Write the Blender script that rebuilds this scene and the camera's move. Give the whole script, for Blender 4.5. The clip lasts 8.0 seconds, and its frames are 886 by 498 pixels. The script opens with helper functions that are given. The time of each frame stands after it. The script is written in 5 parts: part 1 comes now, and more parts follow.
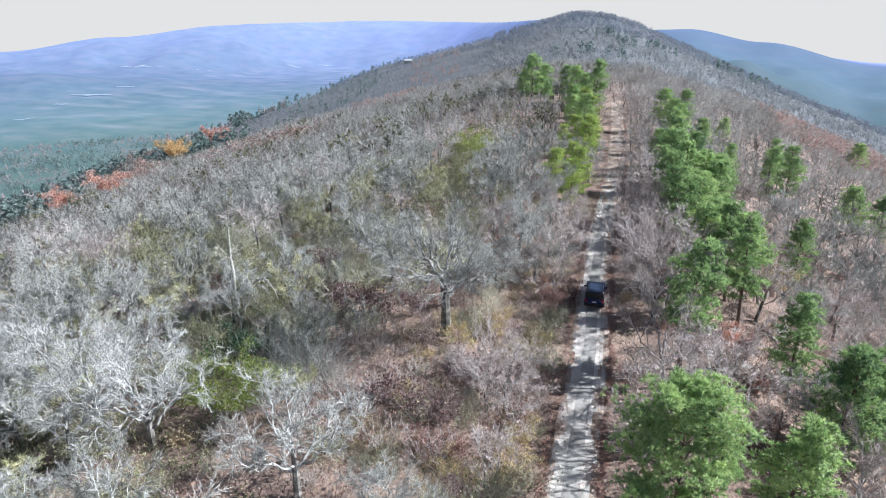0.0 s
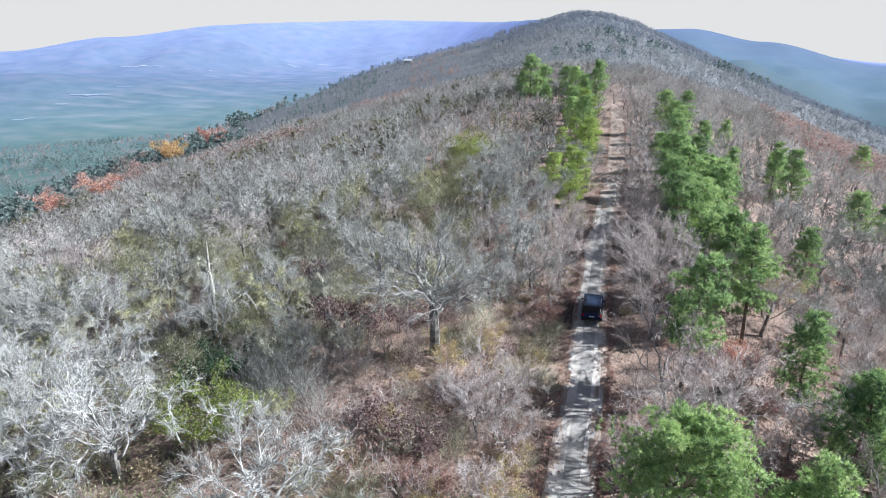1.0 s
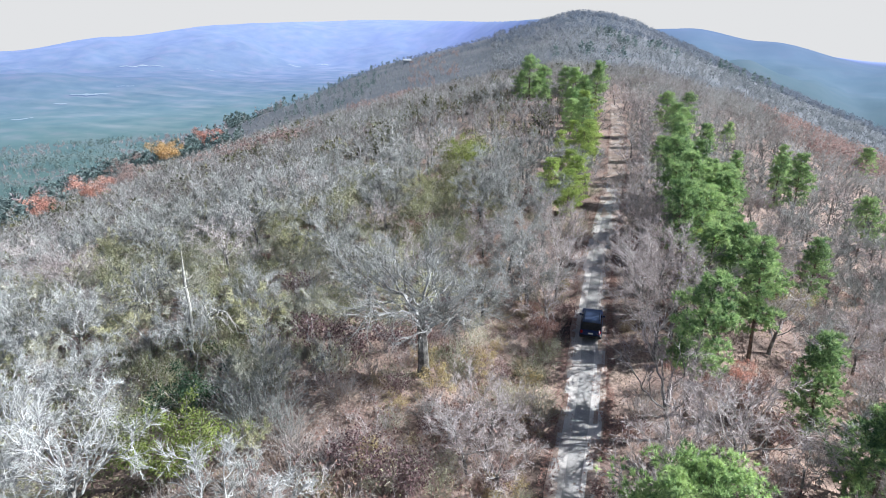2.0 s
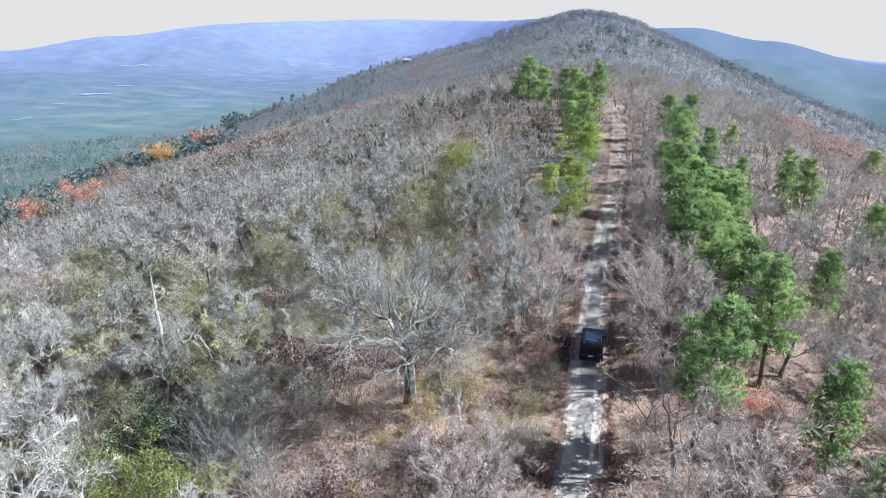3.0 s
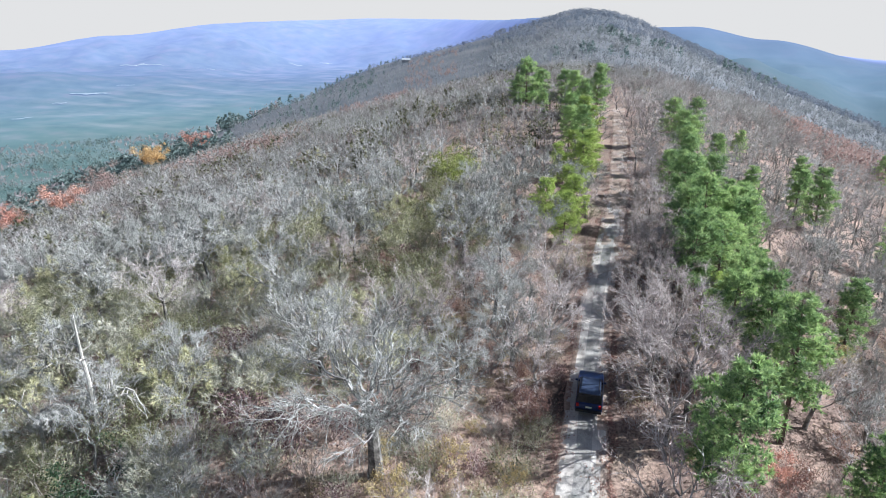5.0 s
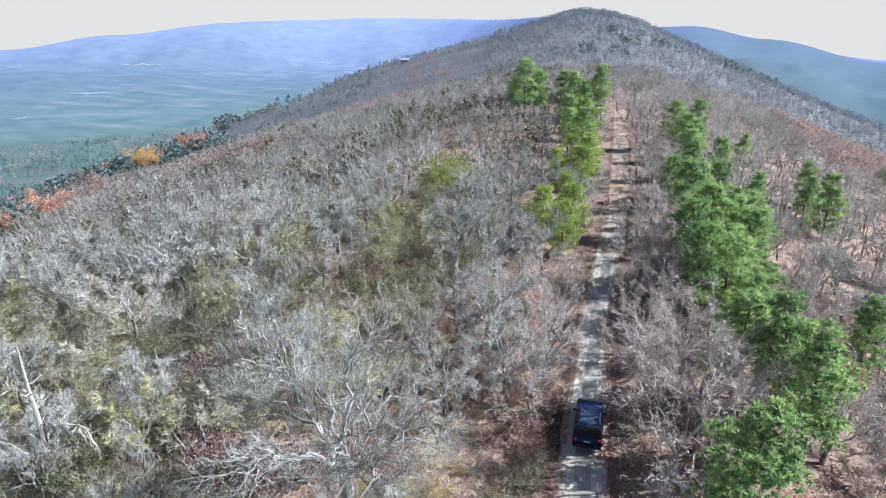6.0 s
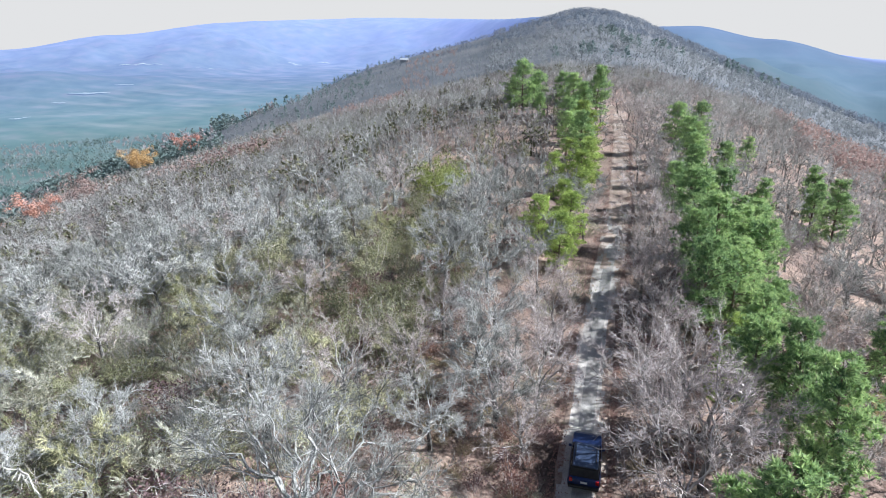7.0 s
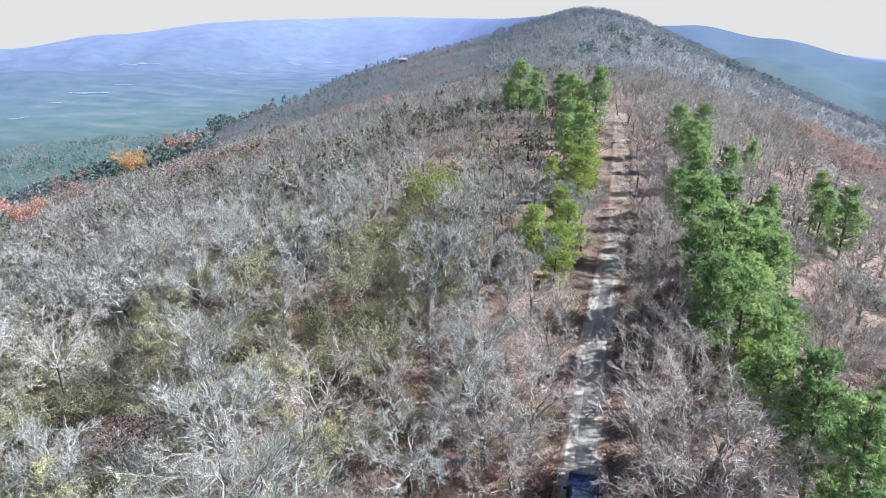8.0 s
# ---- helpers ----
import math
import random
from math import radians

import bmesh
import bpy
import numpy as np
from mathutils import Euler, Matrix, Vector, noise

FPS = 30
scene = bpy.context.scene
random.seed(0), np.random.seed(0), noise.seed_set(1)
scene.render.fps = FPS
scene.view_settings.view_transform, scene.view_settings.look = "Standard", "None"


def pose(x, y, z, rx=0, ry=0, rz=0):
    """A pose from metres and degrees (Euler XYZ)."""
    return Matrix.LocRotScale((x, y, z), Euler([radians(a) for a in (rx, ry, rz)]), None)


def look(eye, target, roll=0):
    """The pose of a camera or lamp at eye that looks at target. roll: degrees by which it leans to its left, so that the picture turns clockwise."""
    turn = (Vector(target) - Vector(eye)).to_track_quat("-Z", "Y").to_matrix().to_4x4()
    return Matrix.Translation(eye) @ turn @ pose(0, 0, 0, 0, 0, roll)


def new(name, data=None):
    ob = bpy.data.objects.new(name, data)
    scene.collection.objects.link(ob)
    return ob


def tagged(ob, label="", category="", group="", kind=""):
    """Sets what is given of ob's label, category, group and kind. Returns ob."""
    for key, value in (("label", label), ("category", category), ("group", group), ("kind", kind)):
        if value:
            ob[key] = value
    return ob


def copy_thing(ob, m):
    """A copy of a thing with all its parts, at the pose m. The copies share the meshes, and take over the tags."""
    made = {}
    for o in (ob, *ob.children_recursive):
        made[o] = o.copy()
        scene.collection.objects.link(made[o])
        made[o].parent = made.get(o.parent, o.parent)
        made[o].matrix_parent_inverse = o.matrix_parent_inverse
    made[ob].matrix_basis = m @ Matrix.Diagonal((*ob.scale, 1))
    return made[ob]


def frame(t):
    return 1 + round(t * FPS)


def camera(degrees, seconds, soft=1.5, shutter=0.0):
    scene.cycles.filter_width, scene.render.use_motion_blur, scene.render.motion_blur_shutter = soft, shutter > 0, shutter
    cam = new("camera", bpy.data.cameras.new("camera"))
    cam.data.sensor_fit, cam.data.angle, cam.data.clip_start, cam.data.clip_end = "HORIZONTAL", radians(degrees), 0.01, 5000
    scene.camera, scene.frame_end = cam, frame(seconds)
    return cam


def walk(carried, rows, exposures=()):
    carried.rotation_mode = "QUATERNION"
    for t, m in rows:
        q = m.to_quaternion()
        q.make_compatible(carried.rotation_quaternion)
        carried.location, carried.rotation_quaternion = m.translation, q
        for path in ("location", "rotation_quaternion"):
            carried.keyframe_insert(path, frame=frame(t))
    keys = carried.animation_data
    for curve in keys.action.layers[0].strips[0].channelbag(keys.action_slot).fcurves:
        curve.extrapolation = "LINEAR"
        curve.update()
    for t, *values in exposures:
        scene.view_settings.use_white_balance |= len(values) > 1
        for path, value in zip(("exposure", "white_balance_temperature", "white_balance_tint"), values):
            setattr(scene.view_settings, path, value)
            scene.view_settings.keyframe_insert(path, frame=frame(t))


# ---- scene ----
cam = camera(72.0, 8.0, soft=0.9)
METRES, EYE, TILT, LEAN, TURN = 34.0, 25.0, -20.76, 0.0, 15.7
# t, right, ahead, up (shares of METRES, in the first view's axes), yaw, pitch, roll
ROWS = [
    (0.0, 0.0000, 0.0000, 0.0000, 0.000, 0.000, 0.00),
    (0.5, 0.0118, 0.0337, 0.0153, 0.020, -0.020, 0.00),
    (1.0, 0.0256, 0.0723, 0.0316, 0.046, -0.036, 0.00),
    (1.5, 0.0369, 0.1081, 0.0470, 0.066, -0.051, 0.00),
    (3.0, 0.0710, 0.2440, 0.1048, 0.112, -0.123, 0.00),
    (3.5, 0.0825, 0.2844, 0.1228, 0.153, -0.148, 0.00),
    (4.0, 0.0962, 0.3307, 0.1413, 0.199, -0.148, 0.00),
    (4.5, 0.1084, 0.3727, 0.1592, 0.235, -0.179, 0.00),
    (6.0, 0.1467, 0.5182, 0.2151, 0.255, -0.235, 0.00),
    (6.5, 0.1602, 0.5633, 0.2338, 0.276, -0.255, 0.00),
    (7.0, 0.1754, 0.6150, 0.2534, 0.296, -0.266, 0.00),
    (7.5, 0.1888, 0.6621, 0.2726, 0.296, -0.301, 0.00),
    (8.0, 0.2044, 0.7138, 0.2924, 0.311, -0.317, 0.00),
]
walk(cam, [(t, pose(0, 0, EYE, TILT, LEAN, TURN) @ pose(METRES * x, METRES * y, METRES * z, 90 + pitch, roll, yaw)) for t, x, y, z, yaw, pitch, roll in ROWS],
     exposures=[(0.0, 1.11, 5730, 8)])

# ---- light ----
SUN_AZ, SUN_EL = 68.0, 35.0   # degrees clockwise from the road's direction, and above the horizon
sun_dir = Vector((math.sin(radians(SUN_AZ)) * math.cos(radians(SUN_EL)), math.cos(radians(SUN_AZ)) * math.cos(radians(SUN_EL)), math.sin(radians(SUN_EL))))
sun = new("sun", bpy.data.lights.new("sun", "SUN"))
sun.data.energy, sun.data.angle, sun.data.color = 5.0, radians(0.53), (1.0, 0.965, 0.92)
sun.matrix_world = look(sun_dir * 100, (0, 0, 0))

world = bpy.data.worlds.new("sky")
scene.world = world
world.use_nodes = True
wn, wl = world.node_tree.nodes, world.node_tree.links
wn.clear()
sky = wn.new("ShaderNodeTexSky")
sky.sky_type, sky.sun_disc = "NISHITA", False
sky.sun_elevation, sky.sun_rotation = radians(SUN_EL), radians(SUN_AZ)
sky.air_density, sky.dust_density, sky.ozone_density = 0.8, 1.0, 1.0
# thin white overcast low over the horizon, all the way round
geo = wn.new("ShaderNodeTexCoord")
sep = wn.new("ShaderNodeSeparateXYZ")
band = wn.new("ShaderNodeMapRange")
band.inputs["From Min"].default_value, band.inputs["From Max"].default_value = 0.03, 0.22
band.inputs["To Min"].default_value, band.inputs["To Max"].default_value = 1.0, 0.03
mixer = wn.new("ShaderNodeMix")
mixer.data_type = "RGBA"
mixer.inputs["B"].default_value = (8.9, 8.22, 7.45, 1)
back = wn.new("ShaderNodeBackground")
back.inputs["Strength"].default_value = 0.043
wout = wn.new("ShaderNodeOutputWorld")
wl.new(geo.outputs["Generated"], sep.inputs[0])
wl.new(sep.outputs["Z"], band.inputs["Value"])
wl.new(band.outputs[0], mixer.inputs["Factor"])
wl.new(sky.outputs[0], mixer.inputs["A"])
wl.new(mixer.outputs["Result"], back.inputs["Color"])
wl.new(back.outputs[0], wout.inputs["Surface"])
scene.view_settings.exposure = 0.0

# ---- materials ----
def material(name, stops, scale=3.0, detail=6.0, rough=0.85, fine=(0, 0.0), bump=0.0, bump_scale=40.0, by_object=0.0, by_island=0.0, coords="Object", glow=None, through_leaf=0.0):
    """A noise-driven surface: colour stops over a large noise, a fine noise that darkens and lightens, bump, and variation from thing to thing."""
    m = bpy.data.materials.new(name)
    m.use_nodes = True
    n, l = m.node_tree.nodes, m.node_tree.links
    bsdf = n["Principled BSDF"]
    bsdf.inputs["Roughness"].default_value = rough
    bsdf.inputs["Specular IOR Level"].default_value = 0.25
    tc = n.new("ShaderNodeTexCoord")
    noise_a = n.new("ShaderNodeTexNoise")
    noise_a.inputs["Scale"].default_value, noise_a.inputs["Detail"].default_value = scale, detail
    l.new(tc.outputs[coords], noise_a.inputs["Vector"])
    value = noise_a.outputs["Fac"]
    for amount, source in ((by_object, "object"), (by_island, "island")):
        if amount:
            node = n.new("ShaderNodeObjectInfo" if source == "object" else "ShaderNodeNewGeometry")
            rnd = node.outputs["Random" if source == "object" else "Random Per Island"]
            mr = n.new("ShaderNodeMapRange")
            mr.inputs["To Min"].default_value, mr.inputs["To Max"].default_value = -amount, amount
            l.new(rnd, mr.inputs["Value"])
            add = n.new("ShaderNodeMath")
            l.new(value, add.inputs[0])
            l.new(mr.outputs[0], add.inputs[1])
            value = add.outputs[0]
    ramp = n.new("ShaderNodeValToRGB")
    while len(ramp.color_ramp.elements) < len(stops):
        ramp.color_ramp.elements.new(0.5)
    for e, (p, c) in zip(ramp.color_ramp.elements, stops):
        e.position, e.color = p, (*c, 1)
    l.new(value, ramp.inputs["Fac"])
    colour = ramp.outputs["Color"]
    if fine[0]:
        noise_b = n.new("ShaderNodeTexNoise")
        noise_b.inputs["Scale"].default_value, noise_b.inputs["Detail"].default_value = fine[0], 4.0
        l.new(tc.outputs[coords], noise_b.inputs["Vector"])
        mr = n.new("ShaderNodeMapRange")
        mr.inputs["From Min"].default_value, mr.inputs["From Max"].default_value = 0.3, 0.7
        mr.inputs["To Min"].default_value, mr.inputs["To Max"].default_value = 1 - fine[1], 1 + fine[1]
        l.new(noise_b.outputs["Fac"], mr.inputs["Value"])
        mul = n.new("ShaderNodeMix")
        mul.data_type, mul.blend_type = "RGBA", "MULTIPLY"
        mul.inputs["Factor"].default_value = 1.0
        l.new(colour, mul.inputs["A"])
        l.new(mr.outputs[0], mul.inputs["B"])
        colour = mul.outputs["Result"]
    l.new(colour, bsdf.inputs["Base Color"])
    if bump:
        noise_c = n.new("ShaderNodeTexNoise")
        noise_c.inputs["Scale"].default_value, noise_c.inputs["Detail"].default_value = bump_scale, 5.0
        l.new(tc.outputs[coords], noise_c.inputs["Vector"])
        b = n.new("ShaderNodeBump")
        b.inputs["Strength"].default_value, b.inputs["Distance"].default_value = bump, 0.05
        l.new(noise_c.outputs["Fac"], b.inputs["Height"])
        l.new(b.outputs[0], bsdf.inputs["Normal"])
    if through_leaf:
        tr = n.new("ShaderNodeBsdfTranslucent")
        l.new(colour, tr.inputs["Color"])
        mx = n.new("ShaderNodeMixShader")
        mx.inputs[0].default_value = through_leaf
        l.new(bsdf.outputs[0], mx.inputs[1])
        l.new(tr.outputs[0], mx.inputs[2])
        l.new(mx.outputs[0], n["Material Output"].inputs["Surface"])
    if glow:
        bsdf.inputs["Emission Color"].default_value = (*glow[0], 1)
        bsdf.inputs["Emission Strength"].default_value = glow[1]
    return m


LITTER = material("leaf_litter", [(0.3, (0.08, 0.06, 0.05)), (0.45, (0.215, 0.153, 0.125)), (0.58, (0.30, 0.217, 0.172)), (0.75, (0.225, 0.187, 0.138))], 0.16, 8, 0.95, (5.0, 0.55), 0.8, 9.0)
GRAVEL = material("pale_gravel", [(0.3, (0.34, 0.31, 0.285)), (0.55, (0.54, 0.50, 0.455)), (0.8, (0.66, 0.625, 0.575))], 0.5, 8, 0.95, (14.0, 0.25), 0.5, 25.0)
DUSKBARK = material("pale_brown_bark", [(0.3, (0.15, 0.135, 0.125)), (0.5, (0.36, 0.33, 0.31)), (0.7, (0.56, 0.53, 0.50))], 1.3, 6, 0.95, (16.0, 0.3), 0.5, 30.0, by_object=0.1)
BARK = material("grey_bark", [(0.3, (0.06, 0.055, 0.05)), (0.5, (0.18, 0.168, 0.152)), (0.7, (0.44, 0.42, 0.39))], 2.2, 6, 0.95, (18.0, 0.35), 0.6, 30.0, by_object=0.08)
LICHEN = material("lichen_twigs", [(0.27, (0.13, 0.13, 0.115)), (0.5, (0.39, 0.39, 0.365)), (0.73, (0.51, 0.505, 0.48))], 0.42, 2, 0.95, by_object=0.12, by_island=0.04)
WHITETWIG = material("white_lichen_twigs", [(0.27, (0.20, 0.20, 0.185)), (0.5, (0.43, 0.43, 0.41)), (0.73, (0.61, 0.61, 0.585))], 0.42, 2, 0.95, by_object=0.08, by_island=0.04)
MOSS = material("yellow_green_twigs", [(0.27, (0.14, 0.14, 0.065)), (0.5, (0.43, 0.42, 0.235)), (0.73, (0.63, 0.60, 0.38))], 0.42, 2, 0.9, by_object=0.16, by_island=0.05)
DUSK = material("brown_twigs", [(0.27, (0.19, 0.15, 0.135)), (0.5, (0.48, 0.42, 0.395)), (0.73, (0.66, 0.605, 0.58))], 0.42, 2, 0.95, by_object=0.12, by_island=0.06)
SNAG = material("bleached_wood", [(0.3, (0.30, 0.285, 0.25)), (0.6, (0.56, 0.54, 0.49))], 2.0, 5, 0.9, (14.0, 0.2), 0.4, 20.0)
PINEBARK = material("pine_bark", [(0.3, (0.08, 0.06, 0.05)), (0.6, (0.20, 0.15, 0.12))], 3.0, 5, 0.95, (16.0, 0.3), 0.6, 25.0)
NEEDLE = material("pine_needles", [(0.2, (0.10, 0.175, 0.085)), (0.5, (0.335, 0.465, 0.19)), (0.85, (0.58, 0.69, 0.31))], 0.6, 3, 0.6, by_object=0.1, by_island=0.22, through_leaf=0.42)
SUNNEEDLE = material("yellow_green_needles", [(0.2, (0.16, 0.23, 0.07)), (0.5, (0.41, 0.51, 0.14)), (0.85, (0.62, 0.69, 0.25))], 0.6, 3, 0.6, by_object=0.1, by_island=0.2, through_leaf=0.45)
DARKLEAF = material("dark_olive_leaves", [(0.25, (0.05, 0.055, 0.03)), (0.5, (0.12, 0.12, 0.065)), (0.8, (0.24, 0.225, 0.13))], 0.12, 3, 0.8, by_island=0.1, through_leaf=0.2)
CEDAR = material("cedar_foliage", [(0.2, (0.02, 0.045, 0.025)), (0.6, (0.05, 0.085, 0.04)), (0.9, (0.08, 0.12, 0.05))], 0.8, 3, 0.7, by_island=0.2, through_leaf=0.2)
OLIVE = material("olive_leaves", [(0.2, (0.08, 0.085, 0.045)), (0.5, (0.31, 0.31, 0.175)), (0.85, (0.55, 0.53, 0.34))], 0.5, 3, 0.7, by_object=0.2, by_island=0.06, through_leaf=0.3)
WISP = material("tan_green_stems", [(0.27, (0.15, 0.145, 0.095)), (0.5, (0.43, 0.42, 0.33)), (0.73, (0.66, 0.64, 0.53))], 0.42, 2, 0.9, by_object=0.16, by_island=0.05)
LIME = material("yellow_green_leaves", [(0.15, (0.13, 0.165, 0.045)), (0.5, (0.27, 0.32, 0.085)), (0.85, (0.42, 0.44, 0.16))], 0.5, 3, 0.7, by_object=0.1, by_island=0.12, through_leaf=0.35)
RUST = material("rust_leaves", [(0.15, (0.15, 0.085, 0.075)), (0.5, (0.30, 0.175, 0.145)), (0.85, (0.46, 0.30, 0.22))], 0.5, 3, 0.8, by_object=0.15, by_island=0.22, through_leaf=0.3)
SCARLET = material("red_leaves", [(0.15, (0.38, 0.16, 0.125)), (0.5, (0.56, 0.29, 0.215)), (0.85, (0.68, 0.45, 0.35))], 0.5, 3, 0.8, by_object=0.15, by_island=0.22, through_leaf=0.3)
AMBER = material("orange_leaves", [(0.15, (0.38, 0.22, 0.09)), (0.5, (0.57, 0.37, 0.16)), (0.85, (0.66, 0.49, 0.26))], 0.5, 3, 0.8, by_object=0.15, by_island=0.22, through_leaf=0.3)
STRAW = material("dry_grass", [(0.2, (0.25, 0.19, 0.12)), (0.5, (0.40, 0.32, 0.21)), (0.8, (0.50, 0.42, 0.28))], 0.4, 3, 0.9, by_island=0.25, through_leaf=0.2)
# blue-grey of the far woods is distance haze painted into the base colour
HAZETWIG = material("hazed_far_woods", [(0.25, (0.14, 0.17, 0.215)), (0.5, (0.19, 0.213, 0.252)), (0.75, (0.25, 0.255, 0.275))], 0.012, 5, 0.95, by_island=0.02, through_leaf=0.5)
# the same woods nearer by, with less haze painted into the colour
THINHAZETWIG = material("thin_haze_woods", [(0.25, (0.185, 0.202, 0.215)), (0.5, (0.26, 0.272, 0.278)), (0.75, (0.335, 0.33, 0.325))], 0.014, 5, 0.95, by_island=0.04, through_leaf=0.45)
WOODVEIL = material("grey_wood_twigs", [(0.3, (0.135, 0.13, 0.115)), (0.5, (0.36, 0.355, 0.335)), (0.7, (0.54, 0.535, 0.515))], 0.17, 3, 0.95, by_island=0.04, through_leaf=0.35)
DUSKVEIL = material("brown_wood_twigs", [(0.3, (0.13, 0.115, 0.105)), (0.5, (0.32, 0.295, 0.28)), (0.7, (0.49, 0.46, 0.44))], 0.17, 3, 0.95, by_island=0.04, through_leaf=0.35)
# far pines paled and blued in their base colour, to stand for haze
HAZEPINE = material("hazed_pine_woods", [(0.25, (0.14, 0.195, 0.185)), (0.6, (0.20, 0.25, 0.235))], 0.02, 3, 0.9, by_island=0.15, through_leaf=0.4)
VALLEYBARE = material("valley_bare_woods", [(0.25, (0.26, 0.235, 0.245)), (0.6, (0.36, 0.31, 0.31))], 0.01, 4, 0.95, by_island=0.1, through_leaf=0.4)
GREYBARK = material("lichen_bark", [(0.28, (0.16, 0.155, 0.145)), (0.5, (0.41, 0.405, 0.385)), (0.7, (0.56, 0.55, 0.525))], 1.2, 6, 0.95, (16.0, 0.3), 0.5, 30.0, by_object=0.08)
BROWNLEAF = material("brown_thicket", [(0.2, (0.085, 0.062, 0.055)), (0.5, (0.29, 0.225, 0.19)), (0.85, (0.53, 0.44, 0.37))], 0.25, 4, 0.9, by_island=0.25, through_leaf=0.15)
MUTED = material("muted_rust_leaves", [(0.15, (0.25, 0.17, 0.15)), (0.5, (0.36, 0.26, 0.23)), (0.85, (0.45, 0.34, 0.30))], 0.05, 4, 0.9, by_island=0.12, through_leaf=0.4)
PLUM = material("purple_brown_leaves", [(0.15, (0.09, 0.06, 0.06)), (0.5, (0.18, 0.115, 0.115)), (0.85, (0.31, 0.21, 0.20))], 0.5, 3, 0.85, by_object=0.1, by_island=0.22, through_leaf=0.2)
WITHY = material("tan_grey_stems", [(0.15, (0.24, 0.21, 0.19)), (0.5, (0.40, 0.36, 0.33)), (0.85, (0.56, 0.52, 0.48))], 0.9, 4, 0.9, by_object=0.15, by_island=0.2)
LEAFYROAD = material("leaf_strewn_gravel", [(0.3, (0.22, 0.155, 0.12)), (0.5, (0.35, 0.27, 0.22)), (0.7, (0.46, 0.40, 0.35))], 0.45, 8, 0.95, (12.0, 0.35), 0.6, 20.0)
GRIT = material("grey_road_grit", [(0.3, (0.24, 0.225, 0.21)), (0.55, (0.38, 0.36, 0.335)), (0.8, (0.50, 0.48, 0.445))], 0.7, 8, 0.95, (16.0, 0.3), 0.5, 25.0)
# far brushy ground, its colour cooled to match the haze painted on the woods
HAZEHILL = material("hazed_brush_hillside", [(0.3, (0.095, 0.105, 0.118)), (0.5, (0.13, 0.138, 0.15)), (0.7, (0.17, 0.168, 0.172))], 0.02, 10, 0.95, (0.6, 0.3), 0.5, 1.0)
STRAWLEAF = material("straw_yellow_leaves", [(0.2, (0.26, 0.19, 0.08)), (0.5, (0.46, 0.37, 0.18)), (0.85, (0.60, 0.52, 0.30))], 0.5, 3, 0.8, by_island=0.2, through_leaf=0.3)

# ---- the ridge ----
ROAD = [(-60, -0.4), (30, -0.5), (44, -0.3), (57, -0.55), (70, -0.5), (80, -0.2), (92, 0.3), (106, 0.7), (140, 0.5), (176, -0.3), (215, -1.5)]


def lerp_table(v, table):
    """Piecewise smooth interpolation of (key, value) pairs."""
    if v <= table[0][0]:
        return table[0][1]
    for (a, p), (b, q) in zip(table, table[1:]):
        if v <= b:
            s = (v - a) / (b - a)
            return p + (q - p) * s * s * (3 - 2 * s)
    return table[-1][1]


CREST = [(-400, -30), (-60, -2.2), (0, -1.2), (100, 0.9), (176, 2.2), (300, 0.5), (450, 4), (600, 13), (750, 24), (880, 27), (1000, 18), (1300, -60), (1600, -150)]
SHIFT = [(250, 0), (900, -36)]
LEFT_START = [(26, 15), (62, 27)]
RIGHT_SLOPE = [(90, 0.36), (280, 0.29), (500, 0.26), (750, 0.32)]
LEFT_SLOPE = [(0, 0.29), (150, 0.285), (420, 0.22), (650, 0.23), (850, 0.38)]


def road_x(y):
    return lerp_table(y, ROAD)


def height(x, y):
    """Height of the ridge's ground, without its fine unevenness."""
    u = x - lerp_table(y, SHIFT)
    h = lerp_table(y, CREST)
    if u < 0:
        s = min(1.0, max(0.0, (-u - 3.0) / 7.5))
        h += lerp_table(y, [(30, 2.3), (60, 1.3)]) * s * s * (3 - 2 * s)
        d = max(0.0, -u - lerp_table(y, LEFT_START))
        h -= lerp_table(y, LEFT_SLOPE) * d * d / (d + 14) + 0.55 * max(0.0, d - 215)
    else:
        d = max(0.0, u - 5)
        h -= lerp_table(y, RIGHT_SLOPE) * d * d / (d + 8) + 0.1 * max(0.0, d - 45)
    floor = -262.0
    return h if h > floor + 40 else floor + 40 * math.exp((h - floor - 40) / 40)


def ground_z(x, y):
    """The ground with its hummocks; level across the road."""
    h = height(x, y)
    away = min(1.0, max(0.0, (abs(x - road_x(y)) - 1.5) / 3.0)) if y < 230 else 1.0
    return h + away * (0.45 * noise.noise(Vector((x * 0.09, y * 0.09, 0.3))) + 0.16 * noise.noise(Vector((x * 0.4, y * 0.4, 5.1)))) + 0.10 * away


def mesh_object(name, verts, faces, mat, smooth=False):
    me = bpy.data.meshes.new(name)
    me.from_pydata(verts, [], faces)
    me.materials.append(mat)
    if smooth:
        me.shade_smooth()
    return new(name, me)


def polar_sheet(radii, azimuths, z_of):
    """One closed sheet round the origin."""
    verts, faces = [], []
    n = len(azimuths)
    for r in radii:
        for a in azimuths:
            x, y = r * math.sin(a), r * math.cos(a)
            verts.append((x, y, z_of(x, y)))
    for i in range(len(radii) - 1):
        for j in range(n):
            k = (j + 1) % n
            faces.append((i * n + j, i * n + k, (i + 1) * n + k, (i + 1) * n + j))
    return verts, faces


